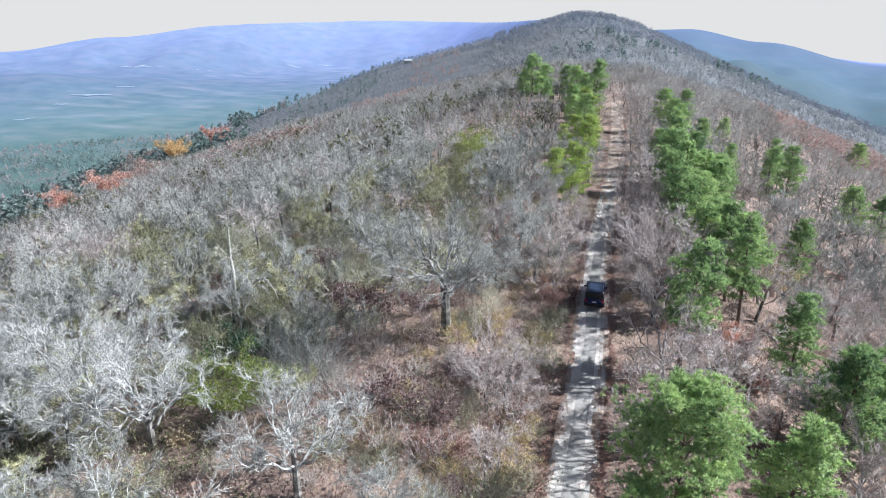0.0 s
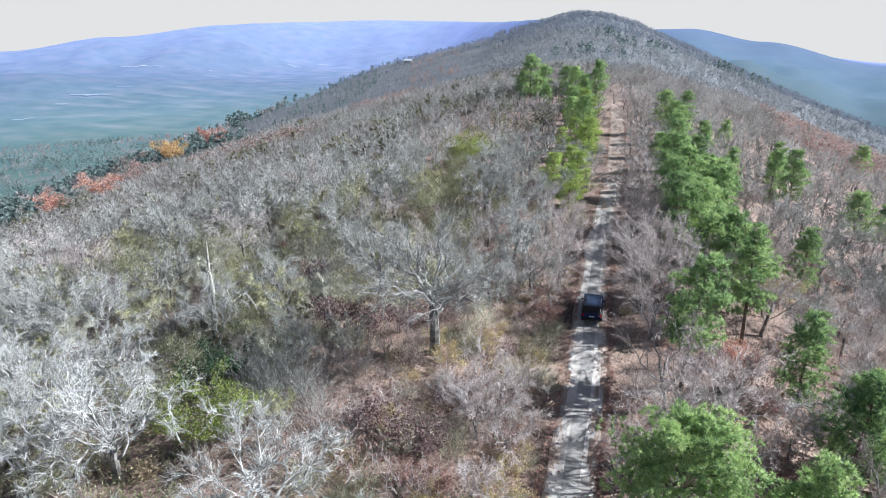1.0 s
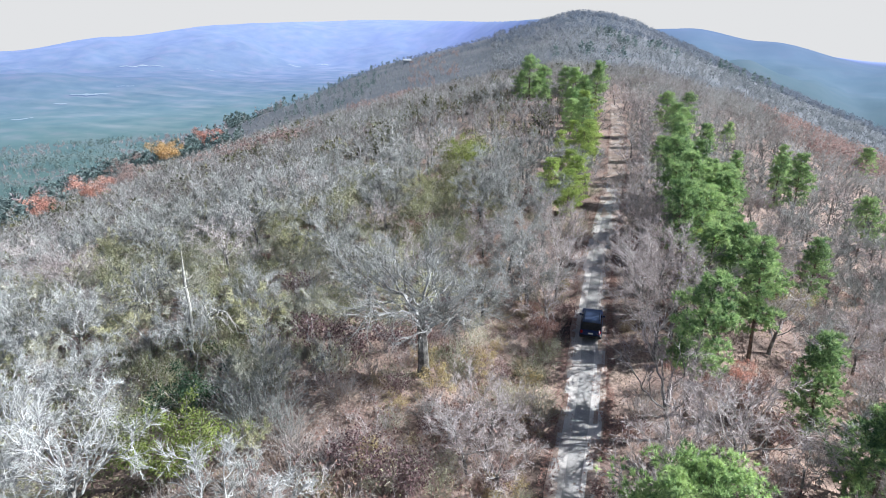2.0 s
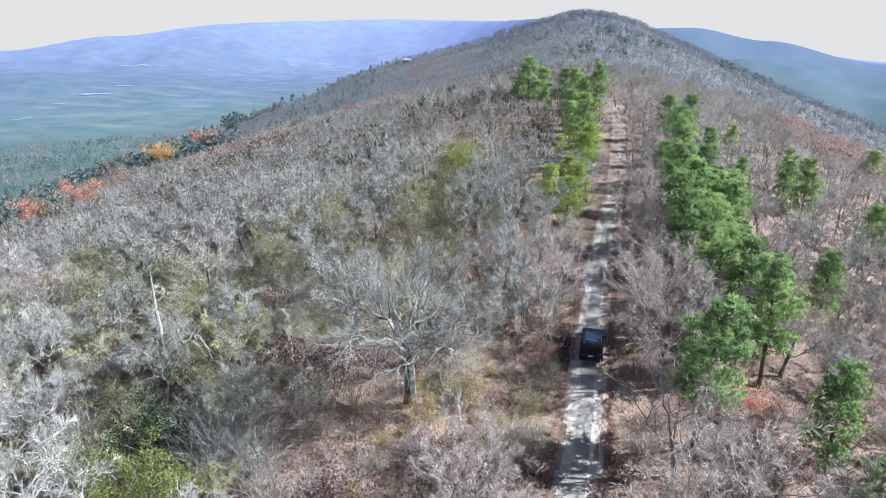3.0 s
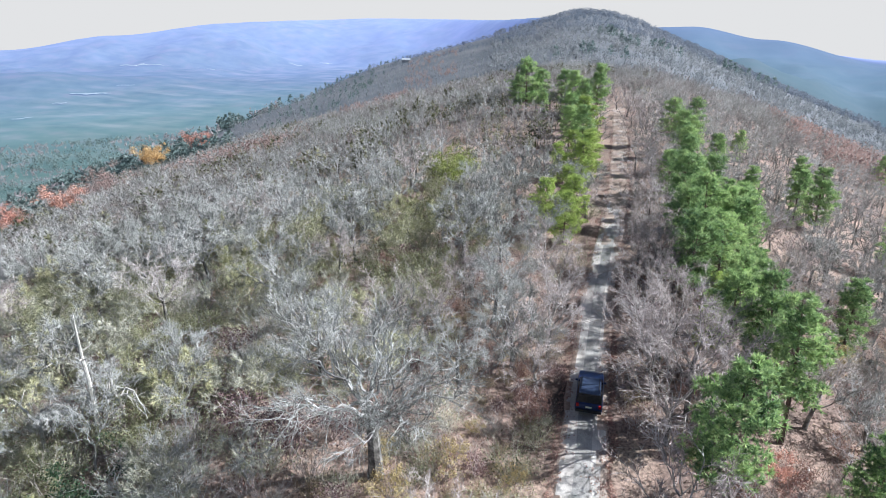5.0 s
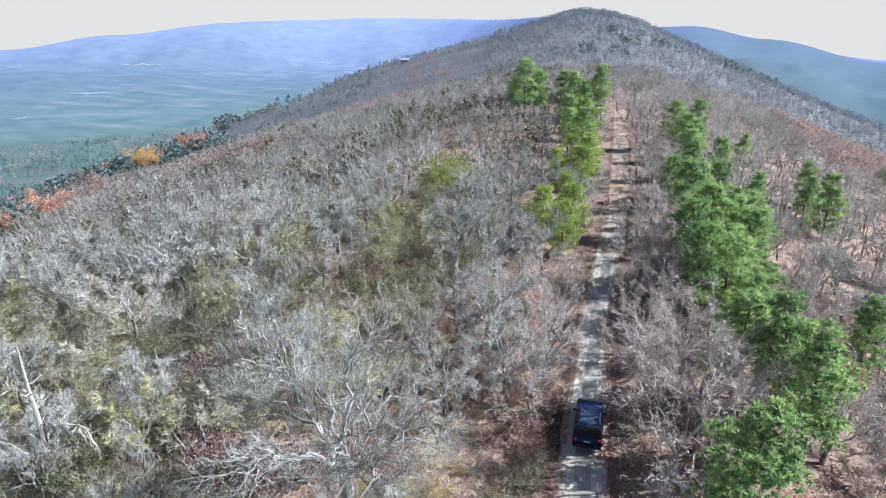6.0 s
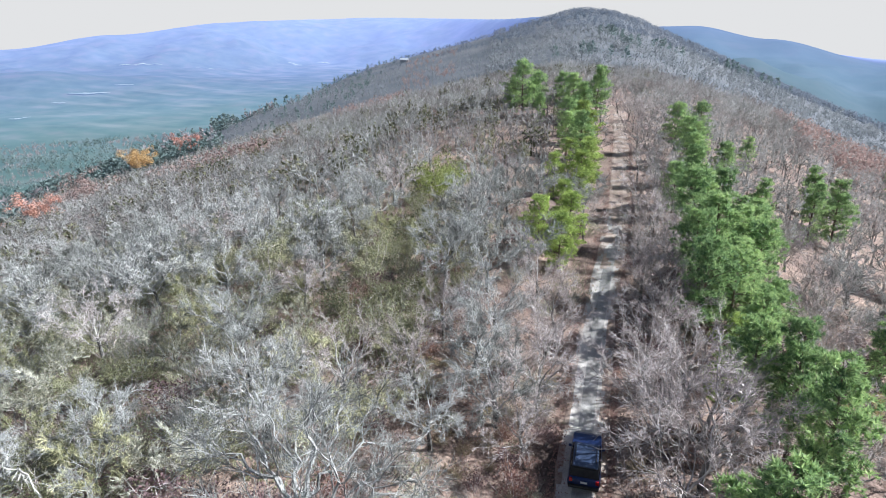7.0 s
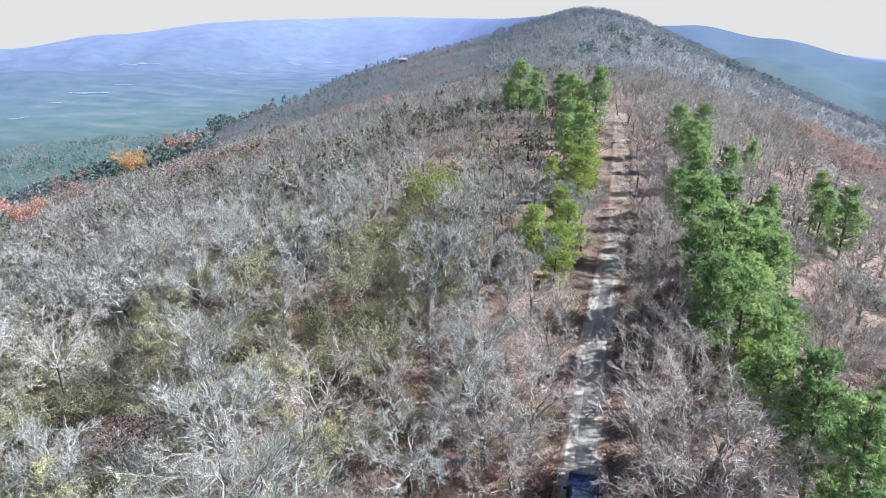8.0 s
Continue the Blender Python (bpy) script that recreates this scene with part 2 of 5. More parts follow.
azimuths = [radians(-80 + i * 0.7) for i in range(180)] + [radians(46 + i * 4.68) for i in range(50)]
radii = [0.5 * (1700 / 0.5) ** (max(0.0, i) / 190) for i in range(191)]
v, f = polar_sheet(radii, azimuths, ground_z)
v.append((0, 0, ground_z(0, 0)))
f += [(len(v) - 1, (j + 1) % len(azimuths), j) for j in range(len(azimuths))]
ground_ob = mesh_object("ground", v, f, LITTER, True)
ground_ob.data.materials.append(HAZEHILL)
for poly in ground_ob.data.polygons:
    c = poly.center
    # leaf litter near by, haze-cooled brush on the far ground
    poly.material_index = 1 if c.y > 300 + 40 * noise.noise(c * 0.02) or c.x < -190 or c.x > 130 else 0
ground = tagged(ground_ob, "brown leaf-littered ridge top falling away to both sides", "ground", kind="structure")

# road: a crowned gravel strip with two wheel ruts, ragged at its edges
v, f = [], []
cross = [-1.75, -1.45, -1.15, -0.85, -0.5, -0.15, 0.2, 0.55, 0.85, 1.15, 1.45, 1.75]
ys = [-58 + 0.5 * i for i in range(500)]
for y in ys:
    for i, c in enumerate(cross):
        edge = 0.28 * noise.noise(Vector((c, y * 0.55, 9))) if i in (0, len(cross) - 1) else 0.0
        rut = -0.05 * math.exp(-((abs(c) - 0.8) / 0.22) ** 2)
        x = road_x(y) + c * 0.95 + edge
        z = height(x, y) + (0.06 if 0 < i < len(cross) - 1 else -0.08) + rut + 0.015 * noise.noise(Vector((c * 2, y, 3)))
        v.append((x, y, z))
m = len(cross)
for i in range(len(ys) - 1):
    for j in range(m - 1):
        f.append((i * m + j, i * m + j + 1, (i + 1) * m + j + 1, (i + 1) * m + j))
road_ob = mesh_object("road", v, f, GRAVEL, True)
road_ob.data.materials.append(GRIT)
road_ob.data.materials.append(LEAFYROAD)
for i, poly in enumerate(road_ob.data.polygons):
    c = poly.center
    lane = i % (m - 1)
    edge = min(lane, m - 2 - lane)
    ragged = noise.noise(Vector((c.x * 1.2, c.y * 0.45, 5))) + (0.16 if lane > 5 else 0.0)
    litter = edge == 0 or edge == 1 and ragged > 0.0 or edge == 2 and ragged > 0.3 or c.y > 92 + 30 * noise.noise(Vector((c.x * 0.9, c.y * 0.25, 2)))
    poly.material_index = 2 if litter else 1 if i % (m - 1) in (4, 5, 6) else 0
road = tagged(road_ob, "narrow pale gravel road along the ridge crest", "road", kind="structure")

# ---- the valley and the far ridges ----
SKYLINE = [(-180, -2.0), (-85, -2.8), (-50, -2.33), (-43, -1.45), (-34, -0.57), (-28, -0.36), (-22, -0.23), (-11.4, -0.35), (-6, -0.12), (-3, -0.3), (2, -0.95), (5.1, -0.87), (10.7, -1.8), (19.2, -3.5), (40, -3.0), (180, -2.0)]
FAR = [(-180, 4000), (-60, 3600), (-40, 3900), (-25, 4600), (-20, 4500), (-3, 2500), (6, 2350), (20, 2250), (60, 2600), (180, 4000)]


def far_z(x, y):
    a, r = math.degrees(math.atan2(x, y)), math.hypot(x, y)
    edge = lerp_table(a, FAR)
    top = 25 + math.tan(radians(lerp_table(a, SKYLINE))) * edge
    floor = -226 + 9 * noise.noise(Vector((x * 0.0022, y * 0.0022, 1)))
    wide = 0.42 if a > -9 else 0.3
    s = min(1.0, max(0.0, (r / edge - (1 - wide)) / wide))
    rise = s * s * (3 - 2 * s)
    folds = noise.fractal(Vector((x * 0.0024, y * 0.0024, 7)), 0.8, 2.1, 6) * 55 * s * (1 - s) * 3
    # a low wooded ridge in front of the far one
    low = 70 * math.exp(-((r - 2700) / 330) ** 2) * max(0.0, min(1.0, (-a - 33) / 12)) * (0.8 + 0.4 * noise.noise(Vector((a * 0.15, 0, 2))))
    # a nearer spur under the ridge east of the road
    low += lerp_table(a, [(-4, 0), (2, 90), (5, 150), (9, 168), (19, 92), (40, 40)]) * math.exp(-((r - 1450) / 300) ** 2) * (0.97 + 0.1 * noise.noise(Vector((a * 0.3, 0, 4))))
    z = floor + (top - floor) * rise + folds + low
    return z if r <= edge else top - (r - edge) * 0.05


far_az = [radians(-72 + i * 0.45) for i in range(260)] + [radians(45 + i * 4.86) for i in range(50)]
far_r = [650 * (4900 / 650) ** (i / 110) for i in range(111)]
v, f = polar_sheet(far_r, far_az, far_z)


def valley_material():
    """Wooded valley floor with pale fields, and far ridges; distance haze is painted over both as blue emission, as on
    a plain backdrop.
    """
    m = bpy.data.materials.new("hazy_valley")
    m.use_nodes = True
    n, l = m.node_tree.nodes, m.node_tree.links
    bsdf = n["Principled BSDF"]
    bsdf.inputs["Roughness"].default_value = 1.0
    bsdf.inputs["Specular IOR Level"].default_value = 0.0
    g = n.new("ShaderNodeNewGeometry")
    sep3 = n.new("ShaderNodeSeparateXYZ")
    l.new(g.outputs["Position"], sep3.inputs[0])
    flat = n.new("ShaderNodeVectorMath")
    flat.operation = "MULTIPLY"
    flat.inputs[1].default_value = (1, 1, 0)
    l.new(g.outputs["Position"], flat.inputs[0])
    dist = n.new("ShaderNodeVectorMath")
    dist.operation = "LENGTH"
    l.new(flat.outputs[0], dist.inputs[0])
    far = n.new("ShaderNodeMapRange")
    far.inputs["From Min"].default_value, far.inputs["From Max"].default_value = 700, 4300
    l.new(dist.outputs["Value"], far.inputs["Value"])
    woods = n.new("ShaderNodeTexNoise")
    woods.inputs["Scale"].default_value, woods.inputs["Detail"].default_value = 0.014, 15
    l.new(g.outputs["Position"], woods.inputs["Vector"])
    ramp = n.new("ShaderNodeValToRGB")
    ramp.color_ramp.elements.new(0.5)
    for e, (p, c) in zip(ramp.color_ramp.elements, [(0.32, (0.028, 0.048, 0.034)), (0.5, (0.045, 0.068, 0.048)), (0.68, (0.074, 0.078, 0.066))]):
        e.position, e.color = p, (*c, 1)
    l.new(woods.outputs["Fac"], ramp.inputs["Fac"])
    # pale fields, long across the valley
    stretch = n.new("ShaderNodeMapping")
    stretch.inputs["Rotation"].default_value = (0, 0, radians(35))
    stretch.inputs["Scale"].default_value = (0.0032, 0.0085, 0.0)
    l.new(g.outputs["Position"], stretch.inputs["Vector"])
    fields = n.new("ShaderNodeTexNoise")
    fields.inputs["Scale"].default_value, fields.inputs["Detail"].default_value = 1.6, 8
    l.new(stretch.outputs[0], fields.inputs["Vector"])
    cut = n.new("ShaderNodeMapRange")
    cut.inputs["From Min"].default_value, cut.inputs["From Max"].default_value = 0.5, 0.74
    cut.inputs["To Max"].default_value = 0.5
    l.new(fields.outputs["Fac"], cut.inputs["Value"])
    low = n.new("ShaderNodeMapRange")
    low.inputs["From Min"].default_value, low.inputs["From Max"].default_value = -190, -215
    l.new(sep3.outputs["Z"], low.inputs["Value"])
    both = n.new("ShaderNodeMath")
    both.operation = "MULTIPLY"
    l.new(cut.outputs[0], both.inputs[0])
    l.new(low.outputs[0], both.inputs[1])
    mix1 = n.new("ShaderNodeMix")
    mix1.data_type = "RGBA"
    mix1.inputs["B"].default_value = (0.17, 0.16, 0.145, 1)
    l.new(both.outputs[0], mix1.inputs["Factor"])
    l.new(ramp.outputs["Color"], mix1.inputs["A"])
    # darker, bluer base colour on the ridges east of the road
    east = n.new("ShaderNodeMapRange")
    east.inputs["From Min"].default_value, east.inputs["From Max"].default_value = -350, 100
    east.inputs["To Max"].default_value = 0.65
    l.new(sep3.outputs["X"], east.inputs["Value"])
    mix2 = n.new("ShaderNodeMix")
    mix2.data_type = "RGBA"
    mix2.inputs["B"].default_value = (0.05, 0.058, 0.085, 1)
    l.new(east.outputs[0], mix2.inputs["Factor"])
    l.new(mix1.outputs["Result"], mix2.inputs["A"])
    l.new(mix2.outputs["Result"], bsdf.inputs["Base Color"])
    # haze put in as emission: bluer and brighter with distance
    haze_glow = n.new("ShaderNodeValToRGB")
    haze_glow.color_ramp.elements.new(0.5)
    haze_glow.color_ramp.elements.new(0.5)
    haze_glow.color_ramp.elements.new(0.5)
    for e, (p, c) in zip(haze_glow.color_ramp.elements, [(0.0, (0.06, 0.10, 0.10)), (0.18, (0.10, 0.155, 0.18)), (0.33, (0.14, 0.215, 0.30)), (0.55, (0.155, 0.20, 0.40)), (1.0, (0.36, 0.42, 0.80))]):
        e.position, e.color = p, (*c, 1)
    l.new(far.outputs[0], haze_glow.inputs["Fac"])
    # a broad noise mottles the painted haze, like woods showing through
    faint = n.new("ShaderNodeMapRange")
    faint.inputs["From Min"].default_value, faint.inputs["From Max"].default_value = 0.3, 0.7
    faint.inputs["To Min"].default_value, faint.inputs["To Max"].default_value = 0.92, 1.08
    broad = n.new("ShaderNodeTexNoise")
    broad.inputs["Scale"].default_value, broad.inputs["Detail"].default_value = 0.005, 9
    l.new(g.outputs["Position"], broad.inputs["Vector"])
    l.new(broad.outputs["Fac"], faint.inputs["Value"])
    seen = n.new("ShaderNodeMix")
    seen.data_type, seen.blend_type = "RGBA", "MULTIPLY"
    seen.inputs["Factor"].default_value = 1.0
    l.new(haze_glow.outputs["Color"], seen.inputs["A"])
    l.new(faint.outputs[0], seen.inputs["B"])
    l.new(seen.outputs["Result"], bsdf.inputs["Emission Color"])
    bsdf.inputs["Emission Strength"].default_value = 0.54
    return m


backdrop = tagged(mesh_object("backdrop", v, f, valley_material(), True), "valley with pale fields and far wooded ridges, blue haze painted in", "valley", kind="structure")

# fields glow faintly blue, to sit in the haze painted on the valley
FIELD = material("glowing_pale_fields", [(0.3, (0.10, 0.12, 0.13)), (0.7, (0.22, 0.23, 0.24))], 0.01, 4, 1.0, glow=((0.22, 0.3, 0.42), 0.45))
for a0, a1, r0, r1 in [(-50.7, -49.2, 1915, 1935), (-47.8, -46.8, 2160, 2176), (-46.5, -43.6, 2300, 2330), (-43.2, -41.8, 2450, 2470), (-42.7, -39.5, 3080, 3100), (-37.0, -35.4, 3030, 3050), (-29.5, -28.3, 3350, 3370), (-27.0, -25.5, 3440, 3460)]:
    verts, faces, n = [], [], 14
    for i in range(n):
        a = radians(a0 + (a1 - a0) * i / (n - 1))
        tip = math.sin(math.pi * (i + 0.4) / (n - 0.2)) ** 0.5 * (0.5 + 0.9 * abs(noise.noise(Vector((i * 0.7, r0, 3)))))
        mid = (r0 + r1) / 2 + 30 * noise.noise(Vector((i * 0.12, r0, 0)))
        for r in (mid - (r1 - r0) / 2 * tip, mid + (r1 - r0) / 2 * tip):
            x, y = r * math.sin(a), r * math.cos(a)
            verts.append((x, y, far_z(x, y) + 4))
    faces = [(2 * i, 2 * i + 2, 2 * i + 3, 2 * i + 1) for i in range(n - 1)]
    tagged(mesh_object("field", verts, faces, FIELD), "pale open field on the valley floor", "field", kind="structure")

# ---- plants: the kinds ----
class Shape:
    """Collects vertices and faces of one part."""

    def __init__(self):
        self.v, self.f, self.stout = [], [], 0

    def tube(self, pts, radii, sides):
        """A tapering limb through pts; a last radius of 0 ends it in a point."""
        base, n = len(self.v), len(pts)
        d = (pts[-1] - pts[0])
        side = d.orthogonal().normalized() if d.length > 1e-6 else Vector((1, 0, 0))
        other = d.normalized().cross(side)
        ring = [(math.cos(2 * math.pi * i / sides), math.sin(2 * math.pi * i / sides)) for i in range(sides)]
        for k, (p, r) in enumerate(zip(pts, radii)):
            if k == n - 1 and r == 0:
                self.v.append(tuple(p))
            else:
                self.v.extend(tuple(p + side * (c * r) + other * (s * r)) for c, s in ring)
        for k in range(n - 1):
            a, b = base + k * sides, base + (k + 1) * sides
            for i in range(sides):
                j = (i + 1) % sides
                if k == n - 2 and radii[-1] == 0:
                    self.f.append((a + i, a + j, b))
                else:
                    self.f.append((a + i, a + j, b + j, b + i))

    def leaf(self, p, d, w, size):
        """A pointed leaf or needle bunch: one triangle from p along d."""
        k = len(self.v)
        self.v.extend((tuple(p - w * (size * 0.5)), tuple(p + w * (size * 0.5)), tuple(p + d)))
        self.f.append((k, k + 1, k + 2))

    def facing(self, p, d, out, size):
        """A leaf from p along d, its flat side turned as far as it can be towards out."""
        w = d.cross(out)
        self.leaf(p, d, w.normalized() if w.length > 1e-5 else d.orthogonal().normalized(), size)

    def mesh(self, name, mat):
        me = bpy.data.meshes.new(name)
        me.from_pydata(self.v, [], self.f)
        me.materials.append(mat)
        return me


def part(name, shape, mat, parent, label=""):
    ob = new(name, shape.mesh(name, mat))
    ob.parent = parent
    return tagged(ob, label)


def unit(rng):
    while True:
        p = Vector((rng.uniform(-1, 1), rng.uniform(-1, 1), rng.uniform(-1, 1)))
        if 0.1 < p.length < 1:
            return p.normalized()


def wander(rng, p, d, length, segs, crook, lift):
    """A crooked line from p; lift bends it up (or down) on its way."""
    pts = [p.copy()]
    d = d.normalized()
    for _ in range(segs):
        d = (d + unit(rng) * crook + Vector((0, 0, lift))).normalized()
        p = p + d * (length / segs)
        pts.append(p.copy())
    return pts


def along(pts, s):
    k = min(len(pts) - 2, int(s * (len(pts) - 1)))
    q = s * (len(pts) - 1) - k
    return pts[k].lerp(pts[k + 1], q), (pts[k + 1] - pts[k]).normalized()


def off(rng, d, angle):
    """A direction that leaves d by an angle, to any side."""
    s = unit(rng).cross(d)
    s = s.normalized() if s.length > 1e-4 else d.orthogonal().normalized()
    return (d * math.cos(angle) + s * math.sin(angle)).normalized()


def reach_for(rng, p, goal, segs, crook):
    """A crooked line from p that ends near goal."""
    pts, step = [p.copy()], (goal - p).length / segs
    for k in range(segs):
        d = (goal - p).normalized() + unit(rng) * (crook * (1.0 if k < segs - 1 else 0.5))
        p = p + d.normalized() * step
        pts.append(p.copy())
    return pts


def bare_tree(seed, H, spread=1.0, limbs=7, branches=6, twigs=6, twiglets=5, bole=0.28, r0=0.2, crook=0.4, fat=1.0, label="", mats=(None, None), name="bare_oak", lean=0.05, split=False, bark=None, first=0.72, stout=0.4, sag=0.0):
    """A leafless tree: a bole, crooked limbs that fill a domed crown, their branches, and sprays of twigs at the branch ends."""
    rng = random.Random(seed)
    wood, boughs, veil, arms = Shape(), Shape(), Shape(), []
    trunk = wander(rng, Vector((0, 0, -0.3)), Vector((rng.uniform(-lean, lean), rng.uniform(-lean, lean), 1)), H * bole + 0.3, 5, 0.1, 0.05)
    wood.tube(trunk, [r0 * 1.5, r0 * 1.1, r0, r0 * 0.92, r0 * 0.82, r0 * 0.62], 7)
    heart = Vector((trunk[-1].x, trunk[-1].y, H * 0.42))
    for i in range(limbs):
        start, td = along(trunk, first + (1.0 - first) * rng.random() if i else 1.0)
        turn = 2.4 * i + rng.uniform(-0.4, 0.4)
        steep = 0.15 + 1.3 * math.sqrt((i + 0.3) / limbs) + rng.uniform(-0.15, 0.15)
        goal = heart + Vector((math.cos(turn) * math.sin(steep) * H * 0.5 * spread, math.sin(turn) * math.sin(steep) * H * 0.5 * spread, math.cos(steep) * H * 0.54 - sag * H * math.sin(steep))) * rng.uniform(0.78, 1.04)
        line = reach_for(rng, start, goal, 10, crook * 1.5)
        lr = r0 * stout * rng.uniform(0.8, 1.2)
        arm = Shape() if split else boughs
        arms.append(arm)
        arm.tube(line, [lr * (1 - 0.88 * k / 10) for k in range(11)], 5)
        for j in range(branches):
            s = 0.25 + 0.75 * (j + rng.random()) / branches
            p, ld = along(line, min(0.99, s))
            out = (p - heart).normalized()
            b = wander(rng, p, off(rng, ld, rng.uniform(0.5, 1.15)) + out * 0.25 + Vector((0, 0, 0.1 - sag)), H * rng.uniform(0.12, 0.24) * (1.15 - 0.45 * s), 4, crook * 0.9, 0.03 - 0.6 * sag)
            br = lr * 0.42 * (1.1 - 0.6 * s) + 0.008 * fat
            boughs.tube(b, [br, br * 0.8, br * 0.6, br * 0.45, br * 0.3], 3)
            for q in range(twigs):
                s2 = 0.3 + 0.7 * (q + rng.random()) / twigs
                p2, bd = along(b, min(0.99, s2))
                t = wander(rng, p2, off(rng, bd, rng.uniform(0.4, 1.2)) + out * 0.15 + Vector((0, 0, 0.12 - sag)), H * rng.uniform(0.05, 0.11), 2, 0.4, 0.04)
                tr = 0.012 * fat
                veil.tube(t, [tr, tr * 0.75, 0], 3)
                for _ in range(twiglets):
                    p3, d3 = along(t, rng.uniform(0.2, 0.99))
                    e = p3 + off(rng, d3, rng.uniform(0.3, 1.2)) * H * rng.uniform(0.025, 0.075)
                    veil.leaf(p3, e - p3, off(rng, d3, 1.57), 0.02 * fat)
    top = new(name)
    part("trunk", wood, bark or mats[0], top)
    for arm in arms if split else ():
        part("limb", arm, mats[0], top)
    tagged(part("branchwork", boughs, mats[0], top), kind="stuff")
    tagged(part("crown", veil, mats[1], top), kind="stuff")
    return tagged(top, label, "tree")


def pine(seed, H, width, start=0.3, tufts=7, label="", fine=1.0, name="pine_tree", slim=1.0, mat=None):
    """A pine: straight bole, whorls of boughs that end in rounded pads of needle bunches."""
    rng = random.Random(seed)
    wood, green = Shape(), Shape()
    trunk = wander(rng, Vector((0, 0, -0.3)), Vector((rng.uniform(-0.05, 0.05), rng.uniform(-0.05, 0.05), 1)), H + 0.1, 8, 0.04, 0.03)
    r0 = 0.017 * H
    wood.tube(trunk, [r0 * (1.15 - 1.05 * k / 8) for k in range(9)], 7)
    rows = int(11 * (1 - start) / 0.7) + 2
    for i in range(rows):
        s = start + (1 - start) * (i + 0.4 * rng.random()) / rows
        p, _ = along(trunk, min(0.985, s))
        rel = (s - start) / (1 - start)
        reach = width * 0.5 * (0.6 + 0.55 * rel if rel < 0.4 else 0.8 * (1 - (rel - 0.4) / 0.6) ** 0.7 + 0.07)
        count = rng.choice((4, 5, 5, 6))
        for j in range(count):
            if rng.random() < 0.14:
                continue
            turn = 2 * math.pi * (j + rng.uniform(-0.35, 0.35)) / count + i * 1.3
            d = Vector((math.cos(turn), math.sin(turn), -0.12 + 0.75 * rel))
            L = reach * rng.uniform(0.55, 1.3) + 0.3
            line = wander(rng, p, d, L, 4, 0.14, 0.07)
            br = 0.02 + 0.009 * L
            wood.tube(line, [br, br * 0.8, br * 0.6, br * 0.4, 0], 3)
            pads = [along(line, 0.97)[0]] + [along(line, rng.uniform(0.45, 0.9))[0] + Vector((rng.gauss(0, 0.3), rng.gauss(0, 0.3), 0.05)) * (0.3 + 0.35 * L) for _ in range(1 + int(L * 1.3))]
            for q in range(max(5, int(tufts * (0.6 + L / 1.9)))):
                c = rng.choice(pads)
                u = unit(rng)
                size = 0.28 + 0.16 * L
                c = c + Vector((u.x * size, u.y * size, abs(u.z) * size * 0.62 - 0.06)) * rng.uniform(0.5, 1.0)
                out = (Vector((u.x, u.y, abs(u.z) * 1.2 + 0.2)) + Vector((math.cos(turn), math.sin(turn), 0)) * 0.45).normalized()
                axis = (out + Vector((0, 0, 0.35)) + unit(rng) * 0.4).normalized()
                for _ in range(int(17 * fine)):
                    nd = (axis * 0.5 + unit(rng)).normalized()
                    green.facing(c, nd * rng.uniform(0.2, 0.38) * slim ** 0.5, out + unit(rng) * 0.55, rng.uniform(0.05, 0.1) * slim)
    top = new(name)
    part("trunk", wood, PINEBARK, top)
    tagged(part("crown", green, mat or NEEDLE, top), kind="stuff")
    return tagged(top, label, "tree")


def leafy(seed, H, width, leaves, size, mat, label, name, category, stems=7, tall=0.0, bark=None, dome=0.5):
    """A leafy bush or small tree: stems and a broken, clumped mass of leaves."""
    rng = random.Random(seed)
    wood, green = Shape(), Shape()
    clumps = []
    for i in range(stems):
        turn = 2 * math.pi * (i + rng.random() * 0.6) / stems
        out = rng.uniform(0.1, 0.9)
        d = Vector((math.cos(turn) * out, math.sin(turn) * out, 1.0))
        line = wander(rng, Vector((0, 0, -0.15 + tall)), d, (H - tall) * rng.uniform(0.65, 1.0) / max(0.7, d.normalized().z), 4, 0.2, 0.02)
        wood.tube(line, [0.035, 0.028, 0.02, 0.014, 0.006], 3)
        for _ in range(5):
            p, ld = along(line, rng.uniform(0.35, 0.99))
            tip = p + Vector((rng.uniform(-1, 1), rng.uniform(-1, 1), rng.uniform(-0.2, 0.6))) * width * 0.28
            wood.tube([p, tip], [0.013, 0], 3)
            clumps += [tip, p.lerp(tip, 0.5)]
    if tall:
        wood.tube(wander(rng, Vector((0, 0, -0.3)), Vector((0, 0, 1)), tall + 0.35, 3, 0.06, 0.05), [0.11, 0.09, 0.08, 0.06], 6)
    for i in range(leaves):
        c = rng.choice(clumps)
        u = unit(rng)
        p = c + Vector((u.x, u.y, u.z * 0.75)) * width * 0.11 * rng.uniform(0.55, 1.1)
        if p.z < 0.05:
            p.z = 0.05 + rng.random() * 0.2
        nd = (unit(rng) + Vector((0, 0, 0.3))).normalized()
        green.facing(p, nd * size * rng.uniform(0.7, 1.4), u + Vector((0, 0, 0.5)) + unit(rng) * 0.35, size * rng.uniform(0.5, 0.9))
    top = new(name)
    tagged(part("branchwork", wood, bark or DUSK, top), kind="stuff")
    tagged(part("foliage", green, mat, top), kind="stuff")
    return tagged(top, label, category)


